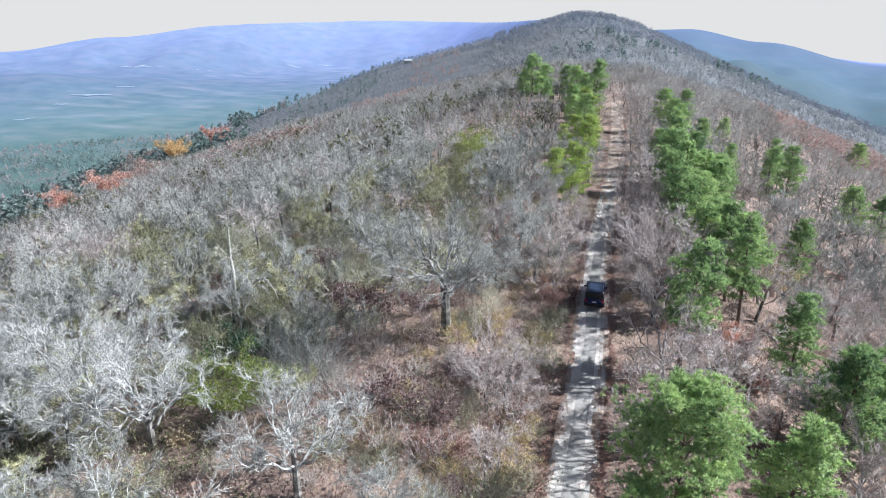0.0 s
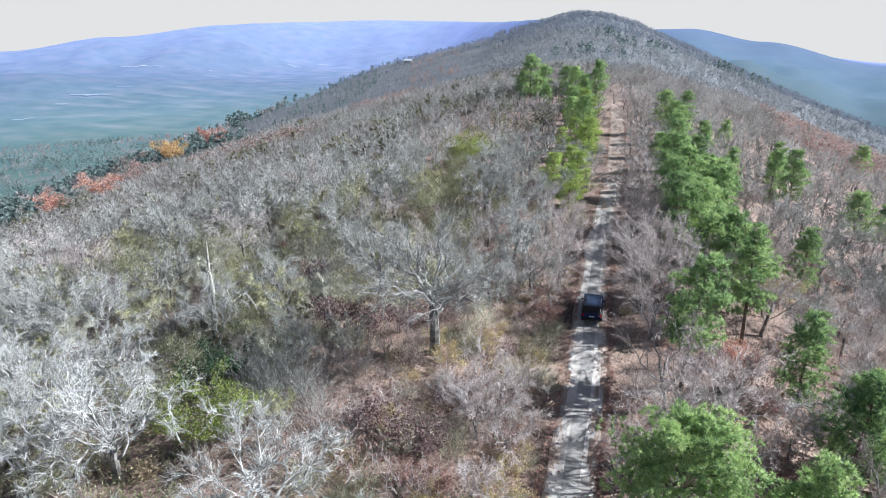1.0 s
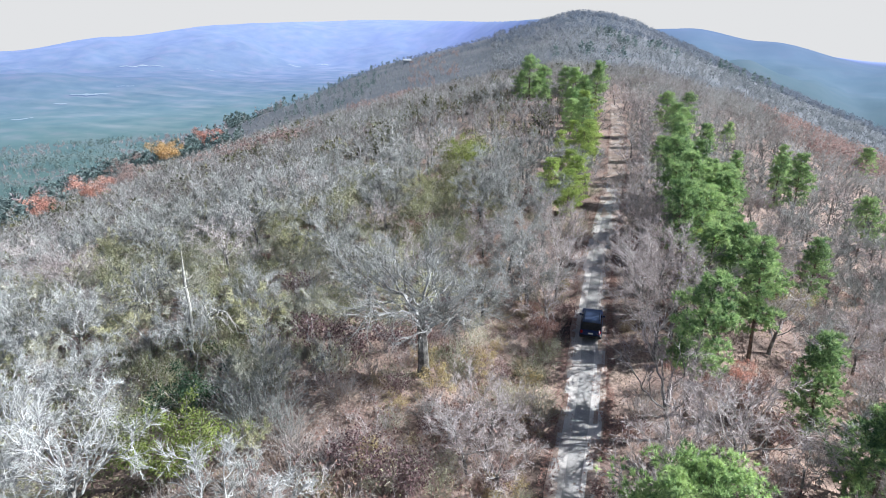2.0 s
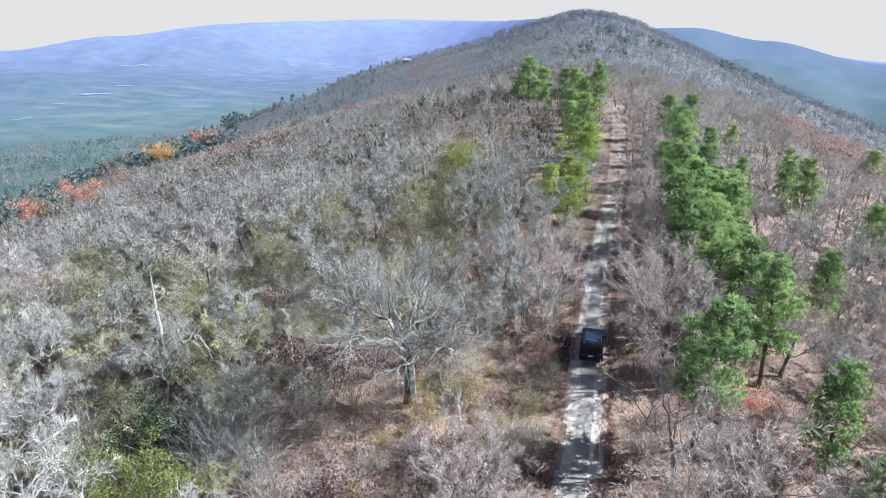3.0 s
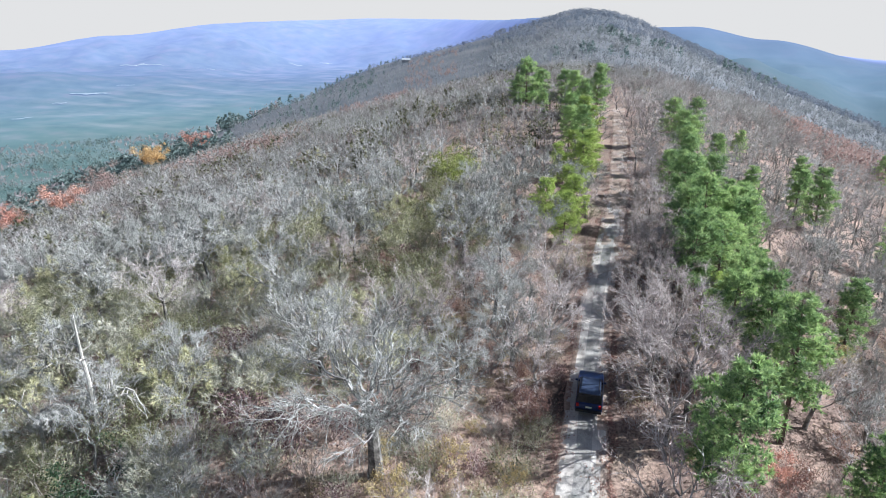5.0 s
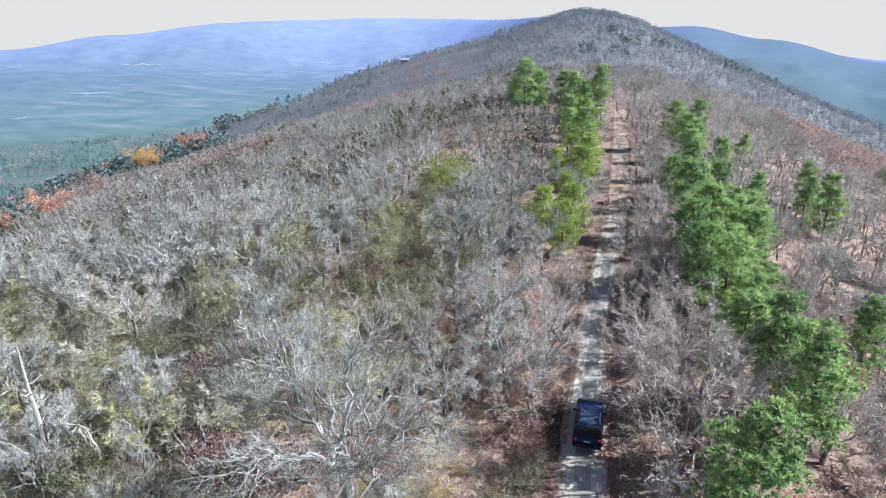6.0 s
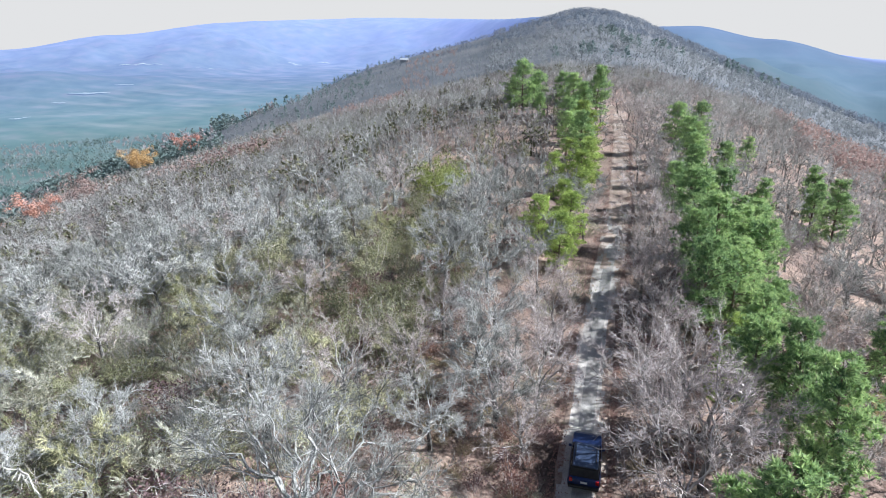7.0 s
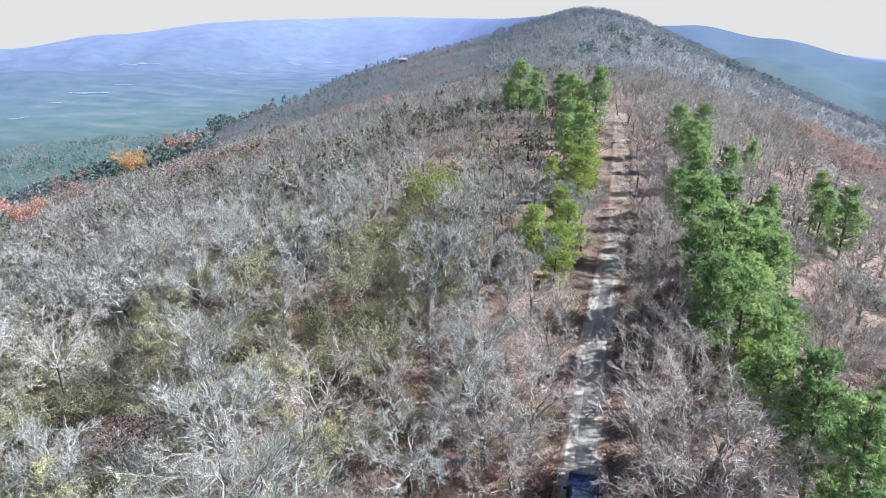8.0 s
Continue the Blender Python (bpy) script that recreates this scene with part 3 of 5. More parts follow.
def brush(seed, H, width, stems, mat, label, name="bare_bush", leaves=0, leaf_mat=None):
    """A leafless bush: many fine upright stems that fork."""
    rng = random.Random(seed)
    wood, dry = Shape(), Shape()
    for i in range(stems):
        turn, out = rng.uniform(0, 6.283), rng.uniform(0.0, 1.0)
        foot = Vector((math.cos(turn), math.sin(turn), 0)) * width * 0.22 * rng.random()
        foot.z = -0.1
        d = Vector((math.cos(turn) * out, math.sin(turn) * out, 0.95))
        line = wander(rng, foot, d, H * rng.uniform(0.45, 1.1), 3, 0.36, 0.02)
        wood.tube(line, [0.015, 0.011, 0.008, 0.0], 3)
        for _ in range(11):
            p, ld = along(line, rng.uniform(0.25, 0.98))
            t = p + off(rng, ld, rng.uniform(0.4, 1.0)) * H * rng.uniform(0.1, 0.32)
            wood.leaf(p, t - p, off(rng, ld, 1.57), 0.018)
            if leaves and rng.random() < leaves:
                nd = unit(rng)
                dry.leaf(t, nd * 0.14, off(rng, nd, 1.57), 0.1)
    top = new(name)
    tagged(part("branchwork", wood, mat, top), kind="stuff")
    if dry.f:
        part("withered_foliage", dry, leaf_mat, top)
    return tagged(top, label, "bush")


# the patterns themselves stand in the woods behind the start
placed = []


def stand(kind, x, y, scale=1.0, turn=None, group="", sink=0.0):
    """A copy of a kind on the ground at x, y."""
    turn = random.uniform(0, 360) if turn is None else turn
    ob = copy_thing(kind, pose(x, y, ground_z(x, y) - sink, 0, 0, turn))
    ob.scale = (scale, scale, scale * random.uniform(0.92, 1.08))
    if group:
        tagged(ob, group=group)
    placed.append((x, y))
    return ob

# ---- the kinds, grown once ----
GREY = (GREYBARK, LICHEN)
BROWN = (DUSKBARK, DUSK)
oaks = [bare_tree(11 + i, 8.2, spread=rs, limbs=li, bole=0.36, first=0.5, branches=7, twigs=8, twiglets=12, fat=1.6, r0=0.2, stout=0.36, split=True, label="leafless oak with pale grey lichen-covered twigs", mats=GREY, crook=0.34, bark=BARK) for i, (rs, li) in enumerate([(1.1, 8), (1.0, 9), (1.2, 8), (0.92, 8), (1.05, 9)])]
white_oaks = [bare_tree(24 + i, 8.6, spread=1.2, limbs=9, bole=0.3, first=0.45, branches=8, twigs=8, twiglets=11, fat=1.6, r0=0.24, stout=0.38, split=True, label="leafless oak with whitish lichen-crusted limbs", mats=(GREYBARK, WHITETWIG), crook=0.36, bark=BARK) for i in range(2)]
dusky = [bare_tree(31 + i, 8.0, spread=1.0, limbs=8, branches=6, bole=0.34, first=0.5, twigs=8, twiglets=8, fat=1.4, split=True, label="leafless oak with dark brown-grey twigs beside the road", mats=BROWN, r0=0.15, stout=0.42, crook=0.26, bark=BARK) for i in range(3)]
thin = [bare_tree(41 + i, 6.5, spread=0.6, limbs=5, branches=5, twigs=6, twiglets=8, fat=1.4, bole=0.4, r0=0.08, label="slender leafless sapling with brown-grey twigs", mats=BROWN, name="bare_sapling", bark=BARK) for i in range(3)]
thin_grey = [bare_tree(51 + i, 6.0, spread=0.65, limbs=5, branches=5, twigs=6, twiglets=8, fat=1.4, bole=0.3, r0=0.085, label="slender leafless sapling with pale grey twigs", mats=GREY, name="bare_sapling") for i in range(2)]
lite = [bare_tree(61 + i, 8.0, spread=1.05, limbs=8, branches=6, twigs=7, twiglets=8, r0=0.18, stout=0.34, fat=2.6, crook=0.42, bark=BARK, label="leafless grey oak on the ridge slope", mats=GREY) for i in range(3)]
soft = [bare_tree(181 + i, 5.2, spread=1.15, limbs=8, branches=7, twigs=8, twiglets=10, bole=0.2, first=0.3, r0=0.09, stout=0.4, fat=1.8, crook=0.4, label="small leafless tree with a soft pale yellow-green crown" if i % 2 else "small leafless tree with a soft pale grey-green crown", mats=(GREYBARK, MOSS if i % 2 else WISP), name="small_bare_tree") for i in range(4)]
pines = [pine(71 + i, 9.0, w, st, 12, label="green pine with a dense irregular crown") for i, (w, st) in enumerate([(4.6, 0.22), (4.1, 0.17), (5.2, 0.25), (3.8, 0.12)])]
round_pine = pine(81, 9.0, 8.2, 0.22, tufts=24, label="broad bright-green pine beside the road", fine=1.4, slim=0.8)
sun_pine = pine(83, 8.6, 5.8, 0.08, 11, label="yellow-green pine at the roadside", mat=SUNNEEDLE)
high_pine = pine(85, 9.6, 3.7, 0.36, 13, label="green pine with a high crown on a bare trunk")
pale_bush = brush(158, 3.4, 5.0, 70, LICHEN, "pale grey lichen-covered bare bush", name="pale_bush")
wispy = [brush(155 + i, 2.7, 3.8, 64, WISP, "wispy tan-green half-bare shrub under oaks", name="wispy_shrub", leaves=0.5, leaf_mat=OLIVE) for i in range(2)]
olive = [leafy(91 + i, 3.0, 4.2, 2500, 0.105, OLIVE, "olive-green evergreen shrub among bare trees", "evergreen_shrub", "shrub", 8) for i in range(3)]
lime = [leafy(101 + i, 3.4, 4.2, 3600, 0.115, LIME, "yellow-green leafy shrub among bare trees", "evergreen_shrub", "shrub", 9) for i in range(2)]
cedar = leafy(111, 3.4, 3.8, 3600, 0.12, CEDAR, "dark green cedar bush beside pale shrubs", "cedar_bush", "shrub", 9)
rusty = [leafy(121 + i, 2.4, 3.2, 1000, 0.14, PLUM if i else RUST, "low bush with withered purple-brown leaves" if i else "low bush with rust-brown dead leaves", "rusty_bush", "bush", 9) for i in range(2)]
red_tree = leafy(131, 7.0, 6.0, 2400, 0.24, SCARLET, "tree in red-orange autumn leaf", "autumn_tree", "tree", 9, 2.2)
amber_tree = leafy(132, 7.0, 6.0, 2400, 0.24, AMBER, "tree in golden-orange autumn leaf", "autumn_tree", "tree", 9, 2.2)
rust_tree = leafy(133, 6.5, 5.0, 1300, 0.2, RUST, "small oak holding rust-red dead leaves", "autumn_tree", "tree", 8, 1.8)
pink_tree = leafy(134, 7.0, 6.0, 1500, 0.2, MUTED, "tree in faded pinkish autumn leaf", "autumn_tree", "tree", 9, 2.2)
yellow_bush = leafy(135, 2.6, 3.2, 1800, 0.11, STRAWLEAF, "straw-yellow leafy bush at the roadside", "yellow_bush", "bush", 8)
bushes = [brush(141 + i, 1.9, 2.6, 36, DUSK, "bare brown twiggy bush on leaf litter", leaves=0.3, leaf_mat=RUST) for i in range(2)]
grey_bush = [brush(151 + i, 2.4, 3.6, 60, WITHY, "bare grey twiggy bush under oaks") for i in range(2)]
straw_bush = brush(161, 1.4, 2.2, 50, STRAW, "low tan dry bush on leaf litter", leaves=0.5, leaf_mat=STRAW)
patterns = oaks + white_oaks + dusky + soft + thin + thin_grey + lite + pines + [round_pine, sun_pine, high_pine, pale_bush] + wispy + olive + lime + [cedar] + rusty + [red_tree, amber_tree, rust_tree, pink_tree, yellow_bush] + bushes + grey_bush + [straw_bush]
for i, ob in enumerate(patterns):
    px, py = -60 + 6 * (i % 20), -60 - 8 * (i // 20)
    ob.matrix_basis = pose(px, py, ground_z(px, py))

# ---- things with a place of their own ----
big_oak = bare_tree(19, 11.8, spread=1.1, limbs=14, branches=9, twigs=9, twiglets=10, fat=1.15, bole=0.45, first=0.55, r0=0.36, stout=0.3, crook=0.42, sag=0.02, split=True, bark=BARK, label="large leafless oak with a thick dark trunk and spreading pale limbs", mats=GREY)
big_oak.matrix_basis = pose(-11.3, 41.0, ground_z(-11.3, 41.0), 0, 0, 40)
placed.append((-11.3, 41.0))

PINES = [(4.9, 27.2, 0.95, 4), (10.6, 29.4, 0.9, 1), (15.9, 38.0, 1.0, 0), (18.9, 40.2, 1.0, 1), (15.0, 46.7, 0.9, 3), (6.5, 44.0, 1.1, 6), (12.3, 54.4, 1.08, 6), (9.2, 61.0, 0.95, 6), (11.9, 59.6, 1.0, 1), (8.9, 64.6, 0.7, 5),
         (7.3, 71.5, 1.0, 2), (7.4, 78.6, 1.0, 2), (10.8, 77.2, 0.95, 0), (11.3, 70.0, 0.8, 1), (10.6, 66.8, 0.8, 3), (9.2, 80.4, 1.05, 6), (12.0, 84.0, 0.95, 1), (21.2, 72.0, 0.95, 3),
         (8.5, 92.5, 1.1, 2), (12.5, 91.0, 0.9, 3), (10.6, 97.0, 1.0, 1), (7.2, 104.0, 0.9, 0), (9.8, 110.0, 0.95, 1), (10.4, 121.0, 0.95, 2), (15.8, 125.0, 0.85, 0), (11.0, 132.0, 1.05, 1), (9.8, 143.0, 1.1, 2),
         (18.3, 109.5, 0.8, 1), (31.0, 131.0, 0.95, 1), (26.2, 113.5, 1.0, 3), (30.0, 116.0, 1.1, 1), (36.0, 103.0, 1.0, 2), (42.5, 108.0, 1.0, 0), (22.5, 146.0, 0.8, 1), (15.8, 160.0, 1.0, 2), (62.0, 182.0, 1.1, 0),
         (-5.0, 82.0, 0.7, 5), (-7.4, 84.5, 0.8, 5), (-4.6, 87.0, 0.75, 5), (-6.0, 95.0, 0.65, 5), (-4.9, 107.0, 0.8, 5), (-4.4, 114.0, 0.85, 5), (-4.6, 120.0, 0.8, 5), (-6.2, 128.0, 0.95, 0), (-5.4, 139.0, 0.85, 5),
         (-9.5, 152.0, 0.8, 3), (-6.0, 168.0, 1.35, 1), (-8.2, 161.0, 0.95, 0), (-13.0, 169.0, 1.15, 2), (-17.0, 158.0, 0.75, 3), (-21.5, 161.0, 1.35, 2), (-19.6, 164.5, 0.95, 0),
         (-8.8, 131.0, 0.9, 0), (-9.4, 140.0, 0.95, 2), (-7.6, 147.0, 0.9, 5), (-10.8, 164.0, 1.1, 0), (-8.4, 108.0, 0.65, 5), (-7.2, 117.0, 0.75, 5), (-18.6, 166.0, 1.2, 2), (-24.0, 163.0, 0.9, 0),
         (10.2, 74.0, 0.95, 2), (12.8, 80.0, 0.95, 2), (13.8, 75.5, 0.75, 0), (13.8, 88.0, 1.0, 2), (15.2, 95.0, 0.9, 0), (12.4, 100.0, 0.95, 2), (13.0, 137.0, 0.95, 0)]
for x, y, s, kind in PINES:
    stand((pines + [round_pine, sun_pine, high_pine])[kind], x, y, s, group="pines along the road")

for kind, x, y, s in [(cedar, -25.0, 33.4, 1.2), (pale_bush, -20.8, 33.4, 1.2), (pale_bush, -18.6, 33.6, 1.15), (pale_bush, -19.6, 31.6, 1.0), (pale_bush, -17.0, 32.2, 0.9), (soft[0], -20.6, 35.6, 0.8), (soft[2], -22.6, 36.6, 0.75), (soft[1], -27.6, 34.4, 0.6), (wispy[0], -28.6, 31.6, 1.2), (wispy[1], -26.8, 30.4, 1.1), (soft[1], -18.2, 30.6, 0.5), (lime[1], -21.8, 97.0, 1.7), (lime[0], -23.4, 101.0, 1.4),  (lime[0], -21.0, 28.6, 1.1), (lime[1], -23.8, 28.8, 1.05), (olive[0], -34.0, 50.5, 1.1), (olive[1], -31.5, 52.5, 1.1), (olive[2], -33.0, 61.0, 1.1), (olive[0], -29.5, 36.0, 1.0), (olive[1], -27.6, 40.0, 1.0), (olive[2], -24.0, 38.5, 0.9),
                      (olive[0], -21.8, 90.0, 1.1), (wispy[1], -20.5, 86.0, 1.0), (rusty[1], -18.2, 42.3, 1.1), (rusty[1], -16.6, 41.6, 1.1), (rusty[1], -15.0, 43.4, 1.1), (rust_tree, 6.2, 47.0, 0.5),
                      (rusty[1], 9.6, 50.0, 0.5), (rust_tree, -35.5, 43.0, 0.3), (thin_grey[0], -28.2, 38.4, 0.95), (thin_grey[1], -24.0, 41.5, 0.9), (thin_grey[0], -21.6, 37.2, 0.85), (oaks[3], -27.6, 46.0, 0.8), (oaks[1], -30.5, 41.0, 0.8), (thin_grey[1], -19.2, 35.2, 0.8), (thin_grey[0], -17.2, 38.0, 0.7), (white_oaks[0], -25.8, 25.0, 1.0), (white_oaks[1], -38.5, 30.0, 1.0), (white_oaks[0], -33.0, 28.0, 0.9), (white_oaks[1], -35.0, 34.5, 0.75),
                      (grey_bush[0], -16.0, 31.2, 0.9), (thin_grey[1], -17.6, 28.5, 0.6), (grey_bush[0], -9.4, 31.9, 0.9), (bushes[1], -11.4, 32.3, 1.3), (grey_bush[1], -13.2, 31.7, 0.9), (bushes[0], -7.7, 32.5, 1.2), (dusky[0], -5.4, 34.6, 0.75), (dusky[1], -4.4, 33.0, 0.68), (dusky[2], -6.4, 33.6, 0.62), (dusky[2], -6.9, 36.6, 0.62), (dusky[1], -4.4, 38.6, 0.5), (grey_bush[1], -5.2, 37.8, 1.0), (bushes[0], -7.6, 36.4, 1.7), (bushes[1], -5.2, 35.6, 1.5),
                      # first three purple-brown bushes added to darken a strip of brush and shadow
                      (rusty[1], -10.4, 30.2, 1.0), (rusty[1], -12.4, 31.0, 1.0), (rusty[1], -8.4, 31.0, 0.9), (bushes[1], -13.8, 30.0, 1.4), (bushes[0], -9.0, 27.0, 1.3), (bushes[1], -11.6, 27.4, 1.3), (rusty[0], -7.0, 28.6, 0.8), (bushes[0], -14.5, 26.8, 1.3), (thin[2], -5.3, 27.5, 0.75), (thin[0], -4.8, 28.2, 0.6), (rust_tree, -3.9, 49.5, 0.55), (yellow_bush, -4.1, 32.2, 0.8), (rusty[1], -20.0, 42.2, 1.3), (rusty[0], -13.2, 45.6, 1.0), (oaks[1], -6.2, 56.0, 0.95), (oaks[3], -8.8, 60.5, 0.95),
                      (rusty[1], -19.6, 69.5, 1.0), (rusty[0], -21.2, 67.5, 1.0), (rusty[1], -12.0, 69.0, 0.9), (red_tree, 10.7, 49.0, 0.35), (yellow_bush, 17.6, 66.5, 1.3), (yellow_bush, 18.8, 69.0, 1.2)]:
    stand(kind, x, y, s)
# a tall leaning dead pole with broken stubs, and two dead trees whose bare limbs arch over the shrubs
def dead_pole(x, y):
    g = random.Random(175)
    pole = Shape()
    axis = [Vector((0.15, 0.0, -0.3)), Vector((0.1, 0.05, 1.4)), Vector((-0.08, 0.0, 3.0)), Vector((0.0, 0.05, 4.6)), Vector((-0.06, 0.0, 6.2)), Vector((0.1, -0.1, 8.0)), Vector((0.15, -0.1, 9.2))]
    pole.tube(axis, [0.14, 0.13, 0.12, 0.115, 0.1, 0.06, 0.02], 6)
    top = new("dead_tree")
    part("trunk", pole, SNAG, top)
    for i in range(9):
        stub = Shape()
        p, d = along(axis, 0.45 + 0.35 * i / 9 + g.uniform(-0.03, 0.03))
        stub.tube(wander(g, p, off(g, d, 1.4), g.uniform(0.3, 0.95), 3, 0.3, 0.05), [0.06, 0.05, 0.035, 0.015], 5)
        part("stub", stub, SNAG, top)
    top.matrix_basis = pose(x, y, ground_z(x, y))
    return tagged(top, "tall bleached dead pole with broken stubs among shrubs", "dead tree")


def arching_tree(x, y, turn, mirror, seed):
    g = random.Random(seed)
    top = new("dead_tree")
    bole = Shape()
    bole.tube([Vector((0, 0, -0.3)), Vector((0.1, 0, 0.8)), Vector((0.05, 0.1, 1.7)), Vector((0.2, 0.1, 2.5))], [0.16, 0.13, 0.12, 0.09], 6)
    part("trunk", bole, SNAG, top)
    for k, (rise, reach) in enumerate([(3.6, 3.4), (2.9, 2.2), (3.3, -1.6)]):
        limb = Shape()
        arch = [Vector((0.15, 0.1, 2.0 + 0.2 * k))]
        for i in range(1, 9):
            q = i / 8
            arch.append(Vector((mirror * reach * q, 0.5 * (k - 1) * q, 2.0 + (rise - 0.7) * math.sin(math.pi * (0.2 + 0.62 * q)) - 0.9)) + unit(g) * 0.13)
        limb.tube(arch, [0.095 - 0.009 * i for i in range(9)], 5)
        for _ in range(6):
            p, d = along(arch, g.uniform(0.3, 0.95))
            limb.tube(wander(g, p, off(g, d, 0.9), g.uniform(0.4, 1.3), 4, 0.35, 0.0), [0.04, 0.034, 0.026, 0.018, 0.0], 4)
        part("limb", limb, SNAG, top)
    top.matrix_basis = pose(x, y, ground_z(x, y), 0, 0, turn)
    return tagged(top, "dead bleached tree with long limbs arching over shrubs", "dead tree")


dead_pole(-29.7, 40.6)
arching_tree(-33.0, 39.2, 20, 1, 5)
arching_tree(-28.6, 41.4, -10, 1, 8)
placed.extend([(-29.7, 40.6), (-31.5, 39.5), (-28.0, 41.5), (-30.0, 37.0), (-32.8, 36.5), (-27.2, 38.5), (-34.0, 38.5)])
# pale bare bushes among the dark shrubs
for x, y, s in [(-22.5, 36.5, 1.1), (-20.6, 37.6, 0.8), (-45.9, 46.4, 1.1), (-34.9, 41.2, 1.0), (-32.2, 34.6, 1.0), (-40.0, 52.7, 1.1), (-24.2, 48.7, 0.9), (-9.5, 36.4, 0.6), (-32.7, 54.9, 1.1), (-29.2, 62.0, 1.0), (-23.6, 48.3, 1.0), (-13.5, 48.1, 0.7), (-37.5, 36.0, 1.0), (-28.5, 31.5, 0.9), (-30.4, 47.6, 1.0), (-26.5, 54.0, 1.0), (-36.0, 60.0, 1.1), (-44.0, 60.5, 1.1), (-21.4, 57.5, 0.9), (-50.0, 49.0, 1.2)]:
    stand(pale_bush, x, y, s, group="pale bare bushes")
# an olive, brushy hollow through the oaks
for i, (x, y) in enumerate([(-24, 110), (-22, 104), (-25, 99), (-21, 96), (-23.5, 92), (-20, 82), (-22.5, 78), (-19, 75), (-21.5, 72), (-18, 68), (-20.5, 65), (-16, 63), (-18, 60), (-56, 60), (-52, 57), (-60, 64), (-45, 50), (-48, 53), (-41, 56), (-29, 66), (-31, 70), (-27, 62)]):
    stand((olive + wispy[:1])[i % 4], x, y, 1.0 + 0.25 * (i % 3), None, "evergreen shrubs in the hollow")
for x, y, kind, s in [(-128, 128, red_tree, 1.5), (-139, 121, red_tree, 1.4), (-134, 146, pink_tree, 1.65), (-175, 239, red_tree, 1.9), (-181, 218, amber_tree, 1.75), (-174, 210, amber_tree, 1.6), (-66, 47, yellow_bush, 1.7)]:
    stand(kind, x, y, s, group="autumn trees on the slope")


# ---- the woods, sown at random but always alike ----
class Sower:
    def __init__(self):
        self.cells = {}

    def free(self, x, y, gap):
        c = 3.0
        n = int(gap / c) + 1
        for i in range(int(x // c) - n, int(x // c) + n + 1):
            for j in range(int(y // c) - n, int(y // c) + n + 1):
                for a, b in self.cells.get((i, j), ()):
                    if (a - x) ** 2 + (b - y) ** 2 < gap * gap:
                        return False
        return True

    def take(self, x, y):
        self.cells.setdefault((int(x // 3.0), int(y // 3.0)), []).append((x, y))


def wedge(rng, r0, r1, a0, a1):
    """A place at random in a stretch of the plan, even by area."""
    r, a = math.sqrt(rng.uniform(r0 * r0, r1 * r1)), radians(rng.uniform(a0, a1))
    return r * math.sin(a), r * math.cos(a)


for x, y, s in [(3.4, 33.0, 0.75), (5.6, 36.5, 0.85), (5.2, 41.2, 1.1), (4.6, 50.6, 1.1), (6.0, 53.4, 1.15), (3.9, 55.2, 1.15), (6.4, 57.6, 1.1), (4.6, 60.5, 1.0), (3.3, 65.0, 0.9), (4.4, 69.5, 1.0), (3.1, 77.0, 0.85), (3.0, 90.0, 0.9), (3.1, 105.0, 0.95), (3.2, 121.0, 0.95), (3.2, 140.0, 0.95), (2.6, 160.0, 1.0), (1.5, 174.0, 1.0), (-1.0, 186.0, 1.0), (5.4, 75.0, 0.9), (5.6, 87.0, 0.95), (5.5, 101.0, 1.0), (5.6, 117.0, 1.0), (5.5, 135.0, 1.0), (5.4, 155.0, 1.0), (4.6, 166.0, 1.0)]:
    stand(random.choice(dusky), x, y, s, None, "dark bare oaks leaning over the road")
for x, y, s in [(-3.9, 53.6, 0.75), (-3.8, 58.5, 0.9), (-4.3, 63.6, 0.9), (-3.7, 69.0, 0.85)]:
    stand(random.choice(dusky), x, y, s, None, "dark bare oaks leaning over the road")

rng = random.Random(5)
trees = Sower()
for x, y in placed:
    trees.take(x, y)


def open_ground(x, y):
    """The strip beside the road that bears low growth only."""
    return -13.5 < x < -2.5 and 22 < y < 51 or -21 < x < -13 and 24 < y < 46 or -27 < x < -19.5 and 22 < y < 36


count_oak = count_thin = 0
for _ in range(9000):
    x, y = wedge(rng, 22, 100, -62, 29)
    side = x - road_x(y)
    if abs(side) < 3.4 or open_ground(x, y) or side > 0 and y < 28 or -30 < x < -15 and 18 < y < 36:
        continue
    if side < 0:
        gap = 4.5 if math.hypot(x, y) < 62 else 4.0
        if count_oak >= 298 or not trees.free(x, y, gap):
            continue
        near = math.hypot(x, y) < 60
        kind = rng.choice(oaks + dusky[:1]) if near else rng.choice(oaks[:2] + lite * 2 + dusky[1:2])
        s = rng.uniform(0.72, 1.02)
        if side > -8:
            kind, s = rng.choice(dusky + oaks), rng.uniform(0.75, 0.95)
        stand(kind, x, y, s, rng.uniform(0, 360), "bare oaks on the ridge")
        count_oak += 1
    else:
        if count_thin >= 280 or not trees.free(x, y, 2.5 if side < 7 else 3.1):
            continue
        kind = rng.choice(thin * 2 + dusky) if side < 16 else rng.choice(thin + dusky + thin_grey + lite)
        stand(kind, x, y, rng.uniform(0.65, 1.0), rng.uniform(0, 360), "bare trees beside the road")
        count_thin += 1
    trees.take(x, y)

# small soft-crowned trees between the oaks
for _ in range(900):
    x, y = wedge(rng, 24, 95, -62, -12)
    if open_ground(x, y) or -30 < x < -15 and 18 < y < 36 or not trees.free(x, y, 2.7):
        continue
    trees.take(x, y)
    stand(rng.choice(soft), x, y, rng.uniform(0.6, 1.05), rng.uniform(0, 360), "small trees between the oaks")

